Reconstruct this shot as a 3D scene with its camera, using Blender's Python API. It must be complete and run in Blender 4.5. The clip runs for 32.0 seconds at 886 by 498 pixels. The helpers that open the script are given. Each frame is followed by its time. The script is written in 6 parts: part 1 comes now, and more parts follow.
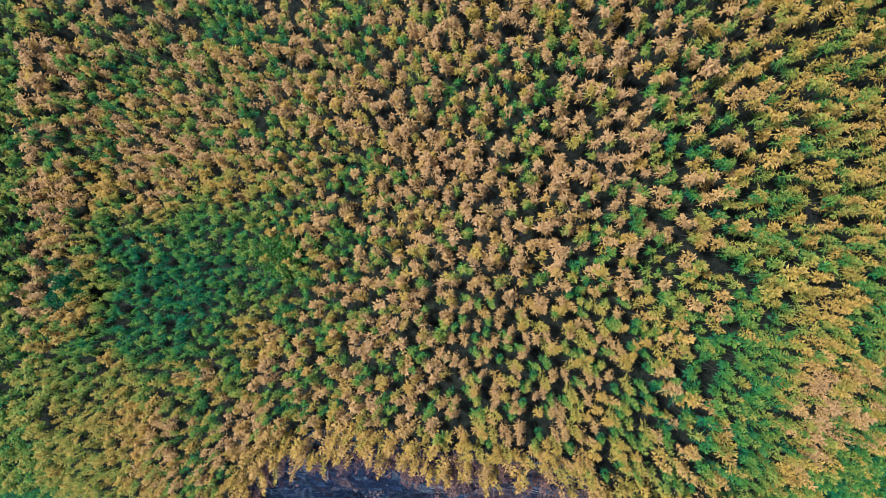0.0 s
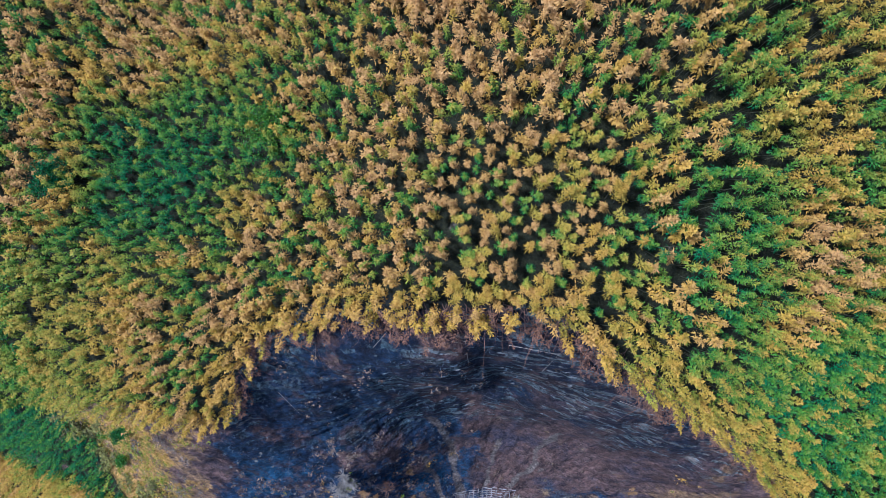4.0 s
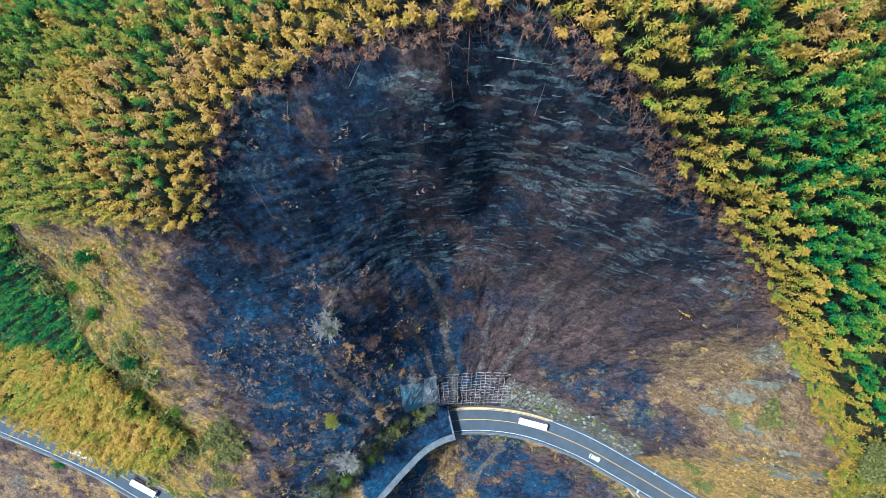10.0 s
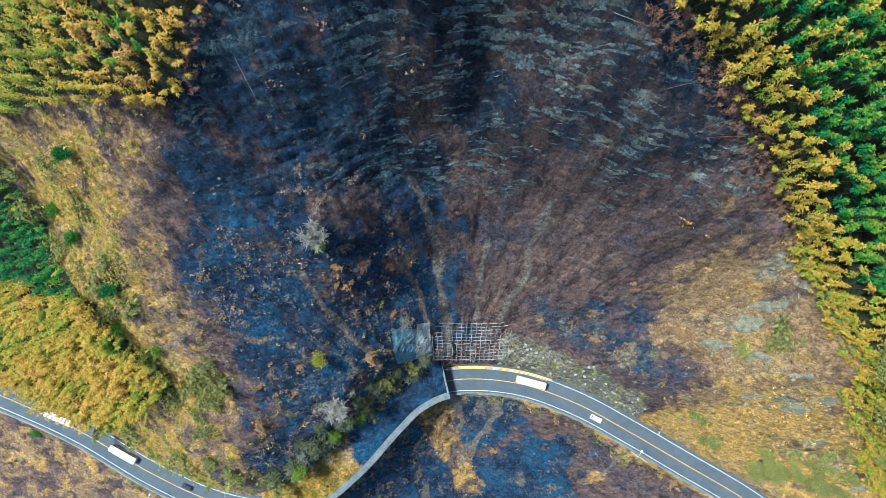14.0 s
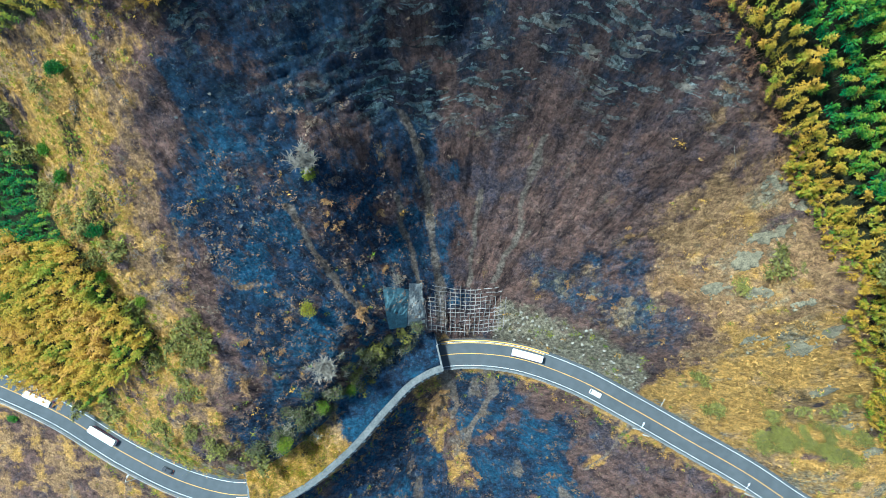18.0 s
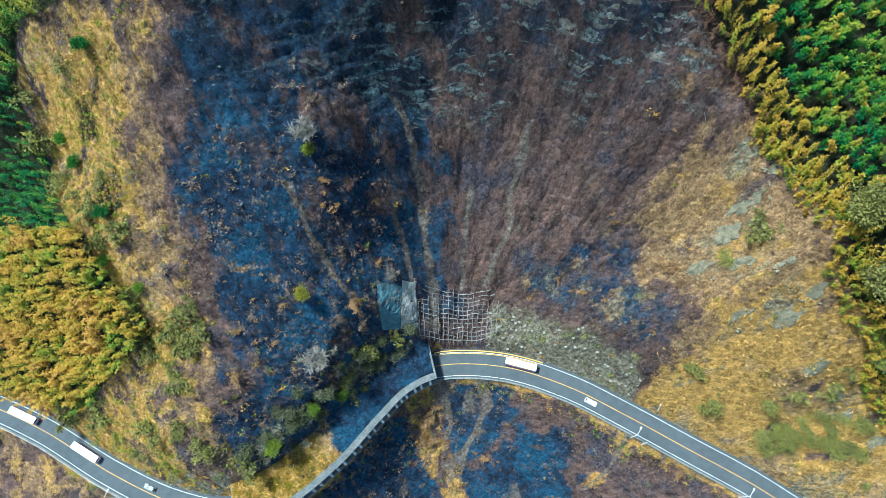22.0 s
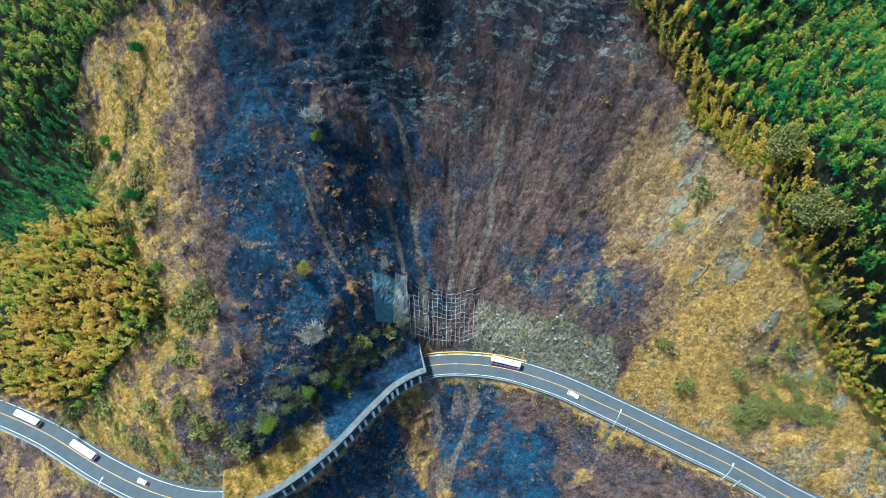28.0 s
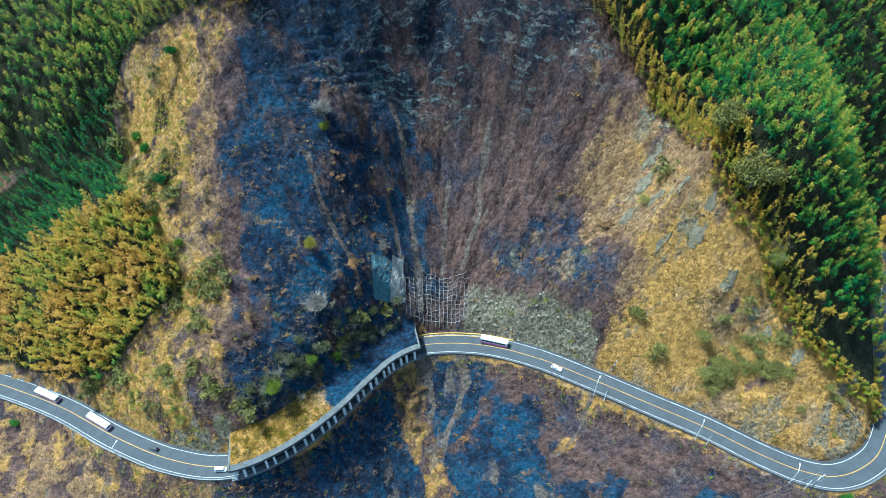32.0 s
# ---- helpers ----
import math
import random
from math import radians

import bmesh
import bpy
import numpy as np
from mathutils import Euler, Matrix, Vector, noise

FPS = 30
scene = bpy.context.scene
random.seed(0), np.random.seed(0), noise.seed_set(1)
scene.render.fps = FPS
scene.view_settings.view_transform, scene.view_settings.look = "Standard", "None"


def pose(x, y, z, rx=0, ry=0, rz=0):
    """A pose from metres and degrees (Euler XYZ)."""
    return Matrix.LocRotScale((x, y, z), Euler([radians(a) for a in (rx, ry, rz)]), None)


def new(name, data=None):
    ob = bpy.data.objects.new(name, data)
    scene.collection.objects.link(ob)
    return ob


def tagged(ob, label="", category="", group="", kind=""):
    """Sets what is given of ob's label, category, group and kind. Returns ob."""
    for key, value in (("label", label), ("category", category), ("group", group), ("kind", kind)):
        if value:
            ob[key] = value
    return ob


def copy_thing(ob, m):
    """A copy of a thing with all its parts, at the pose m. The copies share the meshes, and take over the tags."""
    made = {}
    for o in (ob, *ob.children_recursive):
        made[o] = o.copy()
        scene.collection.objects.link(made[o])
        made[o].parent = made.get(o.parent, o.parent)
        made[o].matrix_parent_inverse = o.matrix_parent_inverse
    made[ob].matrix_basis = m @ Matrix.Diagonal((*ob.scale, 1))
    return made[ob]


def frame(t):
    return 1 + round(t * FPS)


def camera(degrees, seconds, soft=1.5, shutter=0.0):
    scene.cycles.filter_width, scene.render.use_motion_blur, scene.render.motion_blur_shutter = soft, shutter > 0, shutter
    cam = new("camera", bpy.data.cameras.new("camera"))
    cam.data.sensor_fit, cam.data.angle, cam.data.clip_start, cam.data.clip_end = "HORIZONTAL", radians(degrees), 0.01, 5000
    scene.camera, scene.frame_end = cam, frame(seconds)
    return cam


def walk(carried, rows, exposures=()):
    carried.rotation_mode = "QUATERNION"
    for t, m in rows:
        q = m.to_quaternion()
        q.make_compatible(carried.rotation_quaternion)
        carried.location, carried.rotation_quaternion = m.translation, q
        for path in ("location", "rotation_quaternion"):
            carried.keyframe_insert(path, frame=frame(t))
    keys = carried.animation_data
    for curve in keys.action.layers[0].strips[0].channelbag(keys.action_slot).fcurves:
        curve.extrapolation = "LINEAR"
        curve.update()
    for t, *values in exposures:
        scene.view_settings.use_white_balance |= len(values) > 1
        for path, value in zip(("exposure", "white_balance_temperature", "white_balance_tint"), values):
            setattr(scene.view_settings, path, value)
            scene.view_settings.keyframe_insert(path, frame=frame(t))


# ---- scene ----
# camera and its flight: a drone backing away from the ridge and tilting up
cam = camera(67.6, 32.0, soft=0.9)
METRES, EYE, TILT, LEAN, TURN = 320.0, 290.0, -90.0, 0.0, 0.0
ROWS = [
    (0.0, 0.0, 0.0, 0.0, 0.0, 0.0, -0.0),
    (0.5, 0.0007, 0.0009, -0.0095, 0.01, 0.11, -0.0),
    (1.0, 0.0015, 0.0019, -0.0195, 0.03, 0.19, -0.01),
    (1.5, 0.0021, 0.0031, -0.0302, 0.0, 0.26, -0.04),
    (2.0, 0.0027, 0.0045, -0.0412, -0.02, 0.3, -0.02),
    (2.5, 0.0036, 0.0061, -0.0528, 0.0, 0.35, -0.02),
    (3.0, 0.0045, 0.0079, -0.0645, 0.01, 0.38, -0.04),
    (3.5, 0.0053, 0.0099, -0.0764, 0.02, 0.41, -0.04),
    (5.5, 0.0087, 0.0202, -0.1267, 0.01, 0.58, -0.11),
    (6.0, 0.0096, 0.0234, -0.1394, 0.01, 0.57, -0.11),
    (6.5, 0.0104, 0.0268, -0.1523, -0.01, 0.59, -0.1),
    (7.0, 0.0114, 0.0303, -0.1656, 0.01, 0.65, -0.1),
    (7.5, 0.0121, 0.0336, -0.1786, -0.01, 0.66, -0.12),
    (8.0, 0.013, 0.0369, -0.1913, 0.0, 0.64, -0.1),
    (8.5, 0.0139, 0.0403, -0.2042, 0.01, 0.65, -0.1),
    (9.0, 0.0145, 0.0437, -0.2172, 0.01, 0.67, -0.08),
    (9.5, 0.0154, 0.0467, -0.2304, 0.02, 0.68, -0.08),
    (10.0, 0.0164, 0.0499, -0.2438, 0.05, 0.65, -0.07),
    (10.5, 0.0173, 0.0532, -0.2578, 0.04, 0.74, -0.07),
    (11.0, 0.018, 0.0566, -0.272, 0.01, 1.11, -0.08),
    (11.5, 0.0193, 0.0601, -0.2862, 0.06, 1.56, -0.08),
    (12.0, 0.0203, 0.0636, -0.3007, 0.07, 2.16, -0.09),
    (12.5, 0.0214, 0.0671, -0.3153, 0.1, 2.77, -0.1),
    (13.0, 0.0225, 0.0705, -0.3299, 0.11, 3.37, -0.11),
    (13.5, 0.0233, 0.074, -0.3447, 0.1, 3.99, -0.12),
    (14.0, 0.0244, 0.0776, -0.3595, 0.11, 4.62, -0.14),
    (14.5, 0.0253, 0.081, -0.3744, 0.09, 5.25, -0.14),
    (16.5, 0.0291, 0.0945, -0.4344, 0.08, 8.44, -0.14),
    (17.0, 0.0302, 0.0977, -0.4496, 0.09, 9.34, -0.15),
    (17.5, 0.0313, 0.1008, -0.4654, 0.11, 10.03, -0.17),
    (18.0, 0.0324, 0.1035, -0.4815, 0.11, 10.97, -0.17),
    (18.5, 0.0334, 0.106, -0.498, 0.12, 11.9, -0.18),
    (19.0, 0.0345, 0.1086, -0.5149, 0.13, 13.06, -0.18),
    (19.5, 0.0359, 0.1109, -0.532, 0.15, 14.35, -0.18),
    (20.0, 0.037, 0.1134, -0.5494, 0.16, 15.65, -0.17),
    (20.5, 0.0383, 0.1157, -0.5668, 0.17, 17.2, -0.17),
    (21.0, 0.0395, 0.1181, -0.5841, 0.18, 18.84, -0.18),
    (21.5, 0.0406, 0.1204, -0.6013, 0.19, 20.34, -0.19),
    (22.0, 0.0417, 0.1226, -0.6188, 0.18, 21.78, -0.18),
    (22.5, 0.0429, 0.1249, -0.6364, 0.19, 23.16, -0.19),
    (23.0, 0.044, 0.1274, -0.6542, 0.2, 24.52, -0.18),
    (23.5, 0.0454, 0.1297, -0.6719, 0.21, 25.87, -0.19),
    (24.0, 0.0465, 0.1321, -0.6901, 0.21, 27.28, -0.18),
    (24.5, 0.0477, 0.1344, -0.7082, 0.21, 28.69, -0.17),
    (25.0, 0.0491, 0.1367, -0.7265, 0.23, 29.99, -0.19),
    (25.5, 0.0503, 0.1391, -0.7447, 0.23, 31.23, -0.2),
    (27.5, 0.0554, 0.1479, -0.8176, 0.24, 35.67, -0.23),
    (28.0, 0.0567, 0.1501, -0.8349, 0.25, 36.67, -0.24),
    (28.5, 0.0581, 0.1523, -0.8532, 0.24, 37.69, -0.25),
    (29.0, 0.0592, 0.1545, -0.8716, 0.24, 38.59, -0.26),
    (29.5, 0.0605, 0.1567, -0.89, 0.25, 39.45, -0.26),
    (30.0, 0.0618, 0.1589, -0.9084, 0.27, 40.28, -0.26),
    (30.5, 0.0634, 0.1611, -0.9268, 0.28, 41.11, -0.28),
    (31.0, 0.0646, 0.1632, -0.9452, 0.29, 41.97, -0.28),
    (31.5, 0.0662, 0.1655, -0.9637, 0.3, 42.85, -0.3),
    (32.0, 0.0678, 0.1675, -0.9821, 0.31, 43.76, -0.29),
]
EXPOSURES = [(0.0, 0.50, 4720, 19), (3.5, 0.50, 4670, 18), (6.0, 0.54, 4600, 12), (9.0, 0.68, 4620, 2), (13.0, 0.96, 5030, -4), (20.0, 1.00, 5080, -11), (32.0, 0.93, 4870, -9)]
walk(cam, [(t, pose(0, 0, EYE, TILT, LEAN, TURN) @ pose(METRES * x, METRES * y, METRES * z, 90 + pitch, roll, yaw)) for t, x, y, z, yaw, pitch, roll in ROWS], EXPOSURES)

# ---- light ----
SUN = Vector((-0.44, 0.17, 0.88)).normalized()
world = bpy.data.worlds.new("sky")
scene.world = world
world.use_nodes = True
sky = world.node_tree.nodes.new("ShaderNodeTexSky")
sky.sky_type, sky.sun_disc = "NISHITA", False
sky.sun_elevation, sky.sun_rotation = math.asin(SUN.z), math.atan2(SUN.x, SUN.y)
sky.air_density, sky.dust_density = 1.3, 1.0
back = world.node_tree.nodes["Background"]
back.inputs["Strength"].default_value = 0.10
world.node_tree.links.new(sky.outputs[0], back.inputs["Color"])
lamp = bpy.data.lights.new("sun", "SUN")
lamp.energy, lamp.angle, lamp.color = 5.0, radians(7.0), (1.0, 0.95, 0.87)
sun = new("sun", lamp)
sun.matrix_world = Matrix.Translation((-200, 60, 420)) @ SUN.to_track_quat("Z", "Y").to_matrix().to_4x4()

# ---- numbers and noise ----
rng = np.random.default_rng(7)


def lattice(ix, iy, seed):
    v = np.sin(ix * 127.1 + iy * 311.7 + seed * 74.7) * 43758.5453
    return v - np.floor(v)


def vnoise(x, y, seed=0):
    """Smooth value noise, 0 to 1."""
    x, y = np.asarray(x, float), np.asarray(y, float)
    ix, iy = np.floor(x), np.floor(y)
    fx, fy = x - ix, y - iy
    fx, fy = fx * fx * (3 - 2 * fx), fy * fy * (3 - 2 * fy)
    a, b = lattice(ix, iy, seed), lattice(ix + 1, iy, seed)
    c, d = lattice(ix, iy + 1, seed), lattice(ix + 1, iy + 1, seed)
    return (a + (b - a) * fx) * (1 - fy) + (c + (d - c) * fx) * fy


def fbm(x, y, size, octaves=4, seed=0):
    total, amp, norm = 0.0, 1.0, 0.0
    for k in range(octaves):
        total = total + amp * vnoise(x / size * 2 ** k, y / size * 2 ** k, seed + 13 * k)
        norm += amp
        amp *= 0.5
    return total / norm


def smooth(a, b, v):
    v = np.clip((v - a) / (b - a), 0, 1)
    return v * v * (3 - 2 * v)


def inside(x, y, poly, soft, rough=4.0, seed=3):
    """1 inside a plan outline, 0 outside, with a soft and ragged rim."""
    x, y = np.asarray(x, float), np.asarray(y, float)
    odd = np.zeros(x.shape, bool)
    dist = np.full(x.shape, 1e9)
    for (x0, y0), (x1, y1) in zip(poly, poly[1:] + poly[:1]):
        cross = ((y0 > y) != (y1 > y)) & (x < (x1 - x0) * (y - y0) / ((y1 - y0) or 1e-9) + x0)
        odd ^= cross
        s = np.clip(((x - x0) * (x1 - x0) + (y - y0) * (y1 - y0)) / ((x1 - x0) ** 2 + (y1 - y0) ** 2 + 1e-9), 0, 1)
        dist = np.minimum(dist, np.hypot(x - x0 - s * (x1 - x0), y - y0 - s * (y1 - y0)))
    sd = np.where(odd, dist, -dist) + rough * (fbm(x, y, 9.0, 3, seed) - 0.5) * 2
    return smooth(-soft, soft, sd)


# ---- the plan: heights of the mountainside, road line ----
XS = np.array([-220, -120, -70, -30, 8, 45, 85, 120, 155, 210], float)
YS = np.array([-240, -200, -170, -142, -115, -90, -68, -46, -8, 120], float)
HEIGHTS = (
    (-53, -50, -49, -50, -49, -39, -19, 2, 11, 10),
    (-45, -25, -9, -20, -40, -31, -8, 4, 13, 7),
    (-37, -5, 25, 6, -22, -8, 0, 25, 48, 3),
    (-22, 22, 41, 38, 7, 10, 42, 96, 84, 9),
    (-15, 47, 66, 62, 30, 38, 62, 101, 97, 20),
    (15, 56, 95, 90, 58, 71, 104, 99, 103, 33),
    (49, 88, 119, 113, 94, 130, 129, 111, 104, 66),
    (78, 106, 127, 143, 163, 167, 144, 126, 117, 90),
    (103, 116, 123, 146, 169, 174, 165, 148, 138, 114),
    (123, 119, 118, 130, 154, 183, 187, 174, 157, 139),
)
HEIGHT_GRID = np.array(HEIGHTS, float)


def cubic(u, n):
    u = np.clip(u, 0, n - 1.0001)
    i = np.floor(u).astype(int)
    f = u - i
    w = (-0.5 * f + f * f - 0.5 * f ** 3, 1 - 2.5 * f * f + 1.5 * f ** 3, 0.5 * f + 2 * f * f - 1.5 * f ** 3, -0.5 * f * f + 0.5 * f ** 3)
    return [np.clip(i + k, 0, n - 1) for k in (-1, 0, 1, 2)], w


def hill(x, y):
    """The smooth mountainside."""
    ix, wx = cubic(np.interp(x, XS, np.arange(10.0)), 10)
    iy, wy = cubic(np.interp(y, YS, np.arange(10.0)), 10)
    z = 0.0
    for a in range(4):
        for b in range(4):
            z = z + HEIGHT_GRID[iy[b], ix[a]] * wx[a] * wy[b]
    z = z - 0.75 * np.maximum(0, -240 - y) + 0.25 * np.maximum(0, y - 120)
    return z - 0.35 * np.maximum(0, -220 - x) - 0.1 * np.maximum(0, x - 210)


ROAD_POINTS = [(-330, -112), (-260, -128), (-215, -142), (-172, -157), (-142, -169), (-113, -184), (-87, -194.5), (-64, -198), (-45, -191), (-28, -177.5),
               (-14, -162), (-3, -151.5), (12, -145.5), (36, -146.5), (59, -154), (80, -165), (100, -176.5), (120, -188), (137, -199.5),
               (149, -206), (160, -208.5), (171, -205.5), (181, -198), (192, -180), (203, -150), (213, -125), (235, -95), (270, -60)]


def spline(points, step):
    """A smooth line through the points, at even steps."""
    p = np.array(points, float)
    p = np.vstack([2 * p[0] - p[1], p, 2 * p[-1] - p[-2]])
    out = []
    for i in range(1, len(p) - 2):
        for f in np.linspace(0, 1, 40, endpoint=False):
            out.append(0.5 * (2 * p[i] + (p[i + 1] - p[i - 1]) * f + (2 * p[i - 1] - 5 * p[i] + 4 * p[i + 1] - p[i + 2]) * f ** 2 + (3 * p[i] - p[i - 1] - 3 * p[i + 1] + p[i + 2]) * f ** 3))
    out = np.array(out)
    s = np.concatenate([[0], np.cumsum(np.linalg.norm(np.diff(out, axis=0), axis=1))])
    at = np.arange(0, s[-1], step)
    return np.stack([np.interp(at, s, out[:, k]) for k in range(out.shape[1])], 1)


def road_height(x):
    return np.where(x > 10, 0.055, 0.09) * (x - 10)


LINE = spline(ROAD_POINTS, 1.5)
TANGENT = np.gradient(LINE, axis=0)
TANGENT /= np.linalg.norm(TANGENT, axis=1)[:, None]
NORMAL = np.stack([-TANGENT[:, 1], TANGENT[:, 0]], 1)  # uphill side
LINE_Z = road_height(LINE[:, 0])
LINE_Z = np.convolve(np.pad(LINE_Z, 8, mode="edge"), np.ones(17) / 17, mode="valid")
HALF = 4.7
SHED_A = int(np.argmin(np.hypot(LINE[:, 0] + 61, LINE[:, 1] + 197.5)))
SHED_B = int(np.argmin(np.hypot(LINE[:, 0] - 9, LINE[:, 1] + 146)))


def road_at(x, y):
    """Nearest place on the road line: its index and the signed distance (plus uphill)."""
    x, y = np.asarray(x, float).ravel(), np.asarray(y, float).ravel()
    index, off = np.zeros(len(x), int), np.full(len(x), 999.0)
    near = np.where((y < -20) & (y > -330))[0]
    for chunk in np.array_split(near, max(1, len(near) // 20000)):
        d2 = (x[chunk, None] - LINE[None, :, 0]) ** 2 + (y[chunk, None] - LINE[None, :, 1]) ** 2
        k = d2.argmin(1)
        side = (x[chunk] - LINE[k, 0]) * NORMAL[k, 0] + (y[chunk] - LINE[k, 1]) * NORMAL[k, 1]
        index[chunk], off[chunk] = k, np.sqrt(d2[np.arange(len(chunk)), k]) * np.where(side >= 0, 1, -1)
    return index, off


# outlines in plan
BURN = [(-42, -52), (-51, -64), (-57, -73), (-65, -87), (-70, -107), (-66, -123), (-66, -142), (-63, -164), (-58, -182), (-40, -186), (10, -140), (60, -148), (90, -152), (84, -140), (82, -120), (90, -110),
        (104, -112), (96, -97), (85, -82), (70, -71), (57, -62), (47, -55), (36, -48), (27, -41), (19, -36), (2, -35), (-19, -37), (-31, -40)]
ROCKY = [(-50, -68), (-58, -85), (-44, -96), (-30, -88), (-8, -81), (9, -79), (35, -81), (64, -86), (86, -93), (84, -82), (60, -64), (44, -52), (28, -40), (0, -38), (-20, -40), (-36, -48)]
BLUE_PATCH = [(42, -116), (57, -112), (71, -112), (82, -122), (89, -138), (90, -148), (86, -152), (76, -144), (66, -139), (52, -131), (42, -124)]
RUBBLE = [(30, -127), (45, -130), (57, -136), (68, -142), (78, -147), (85, -153), (82, -160), (70, -157), (52, -148), (29, -141)]
BROWN = [(10, -138), (16, -110), (10, -92), (25, -84), (60, -76), (88, -88), (96, -104), (92, -125), (84, -120), (72, -118), (50, -108), (38, -120), (33, -139)]
TAN_EAST = [(97, -140), (104, -136), (114, -138), (124, -142), (135, -149), (150, -159), (165, -171), (178, -179), (186, -192), (165, -208), (140, -202), (98, -180), (74, -163), (82, -154), (86, -149), (92, -146)]
RUST_EAST = [(84, -98), (97, -97), (106, -108), (112, -124), (118, -136), (126, -146), (112, -148), (100, -150), (92, -153), (89, -142), (82, -128), (78, -114)]
CHAR_WEST = [(-46, -62), (-58, -80), (-66, -100), (-66, -123), (-63, -145), (-62, -172), (-46, -184), (-14, -152), (-2, -138), (-4, -118), (-10, -98), (-18, -84), (-16, -62), (-6, -48), (-30, -46)]
CHAR_LOW = [(-75, -206), (-45, -197), (-24, -181), (0, -158), (22, -152), (44, -160), (60, -168), (90, -186), (120, -206), (135, -250), (90, -330), (10, -300), (-60, -340), (-95, -250)]
WEST_GRASS = [(-60, -66), (-74, -72), (-104, -72), (-126, -90), (-118, -120), (-100, -150), (-125, -175), (-72, -190), (-76, -178), (-82, -164), (-74, -152), (-80, -137), (-91, -124), (-85, -112), (-81, -98), (-82, -86), (-72, -78)]
TAN_STRIPS = [[(-4, -156), (10, -153), (17, -176), (24, -200), (15, -200), (2, -173)], [(-74, -136), (-64, -140), (-60, -165), (-72, -172), (-84, -156)], [(74, -166), (84, -168), (74, -190), (66, -188)]]
STONY = [[(153, -199), (156, -191), (163, -183), (170, -181), (175, -188), (172, -197), (162, -203)], [(90, -116), (99, -113), (104, -123), (105, -134), (98, -137), (92, -127)], [(99, -139), (108, -137), (117, -143), (114, -150), (103, -148)],
         [(131, -163), (140, -166), (142, -172), (133, -171)], [(93, -100), (100, -104), (98, -110), (91, -106)], [(-90, -186), (-62, -185), (-62, -193), (-86, -192)]]
CHUTES = [([(20, -182), (22, -173), (30, -160), (27, -149)], 1.6), ([(9, -135), (9, -122), (7, -112), (5, -100), (2, -88), (-3, -79)], 1.7), ([(-15, -136), (-21, -128), (-29, -116), (-34, -106)], 1.2),
          ([(27, -121), (34, -110), (37, -94), (40, -85)], 1.0), ([(13, -174), (15, -165), (10, -149)], 1.0), ([(3, -128), (-1, -114), (-5, -98)], 0.8), ([(18, -122), (20, -108), (22, -94)], 0.8), ([(66, -190), (76, -180), (80, -171)], 1.2)]
TEAL_WOOD = [(-84, 12), (-62, 6), (-44, 8), (-40, -8), (-46, -26), (-72, -32), (-100, -34), (-92, -12)]
DARK_WOOD = [(27, -27), (38, -8), (52, -4), (55, -22), (60, -48), (92, -44), (112, -58), (100, -92), (62, -62), (40, -47)]
TAN_WOOD = [(54, -22), (90, -18), (94, -42), (62, -47)]
# woods
TOP_WOOD = [(-42, -48), (-47, -56), (-51, -66), (-56, -70), (-70, -68), (-92, -68), (-112, -66), (-122, -76), (-150, -84), (-260, -70), (-260, 100), (260, 100), (260, -60), (235, -80), (210, -118), (200, -140), (191, -165), (182, -186), (164, -180),
            (150, -173), (139, -161), (123, -146), (115, -136), (112, -122), (107, -110), (97, -96), (85, -83), (71, -72), (58, -64), (48, -57), (37, -49), (28, -43), (19, -38), (2, -39), (-18, -40), (-30, -43)]
WEST_CLUMP = [(-133, -108), (-117, -106), (-101, -116), (-97, -127), (-88, -138), (-91, -147), (-114, -160), (-134, -162), (-160, -153), (-200, -139), (-200, -108)]
WEST_RAVINE = [(-150, -80), (-122, -72), (-120, -86), (-118, -98), (-106, -112), (-117, -112), (-133, -108), (-200, -108), (-240, -90)]


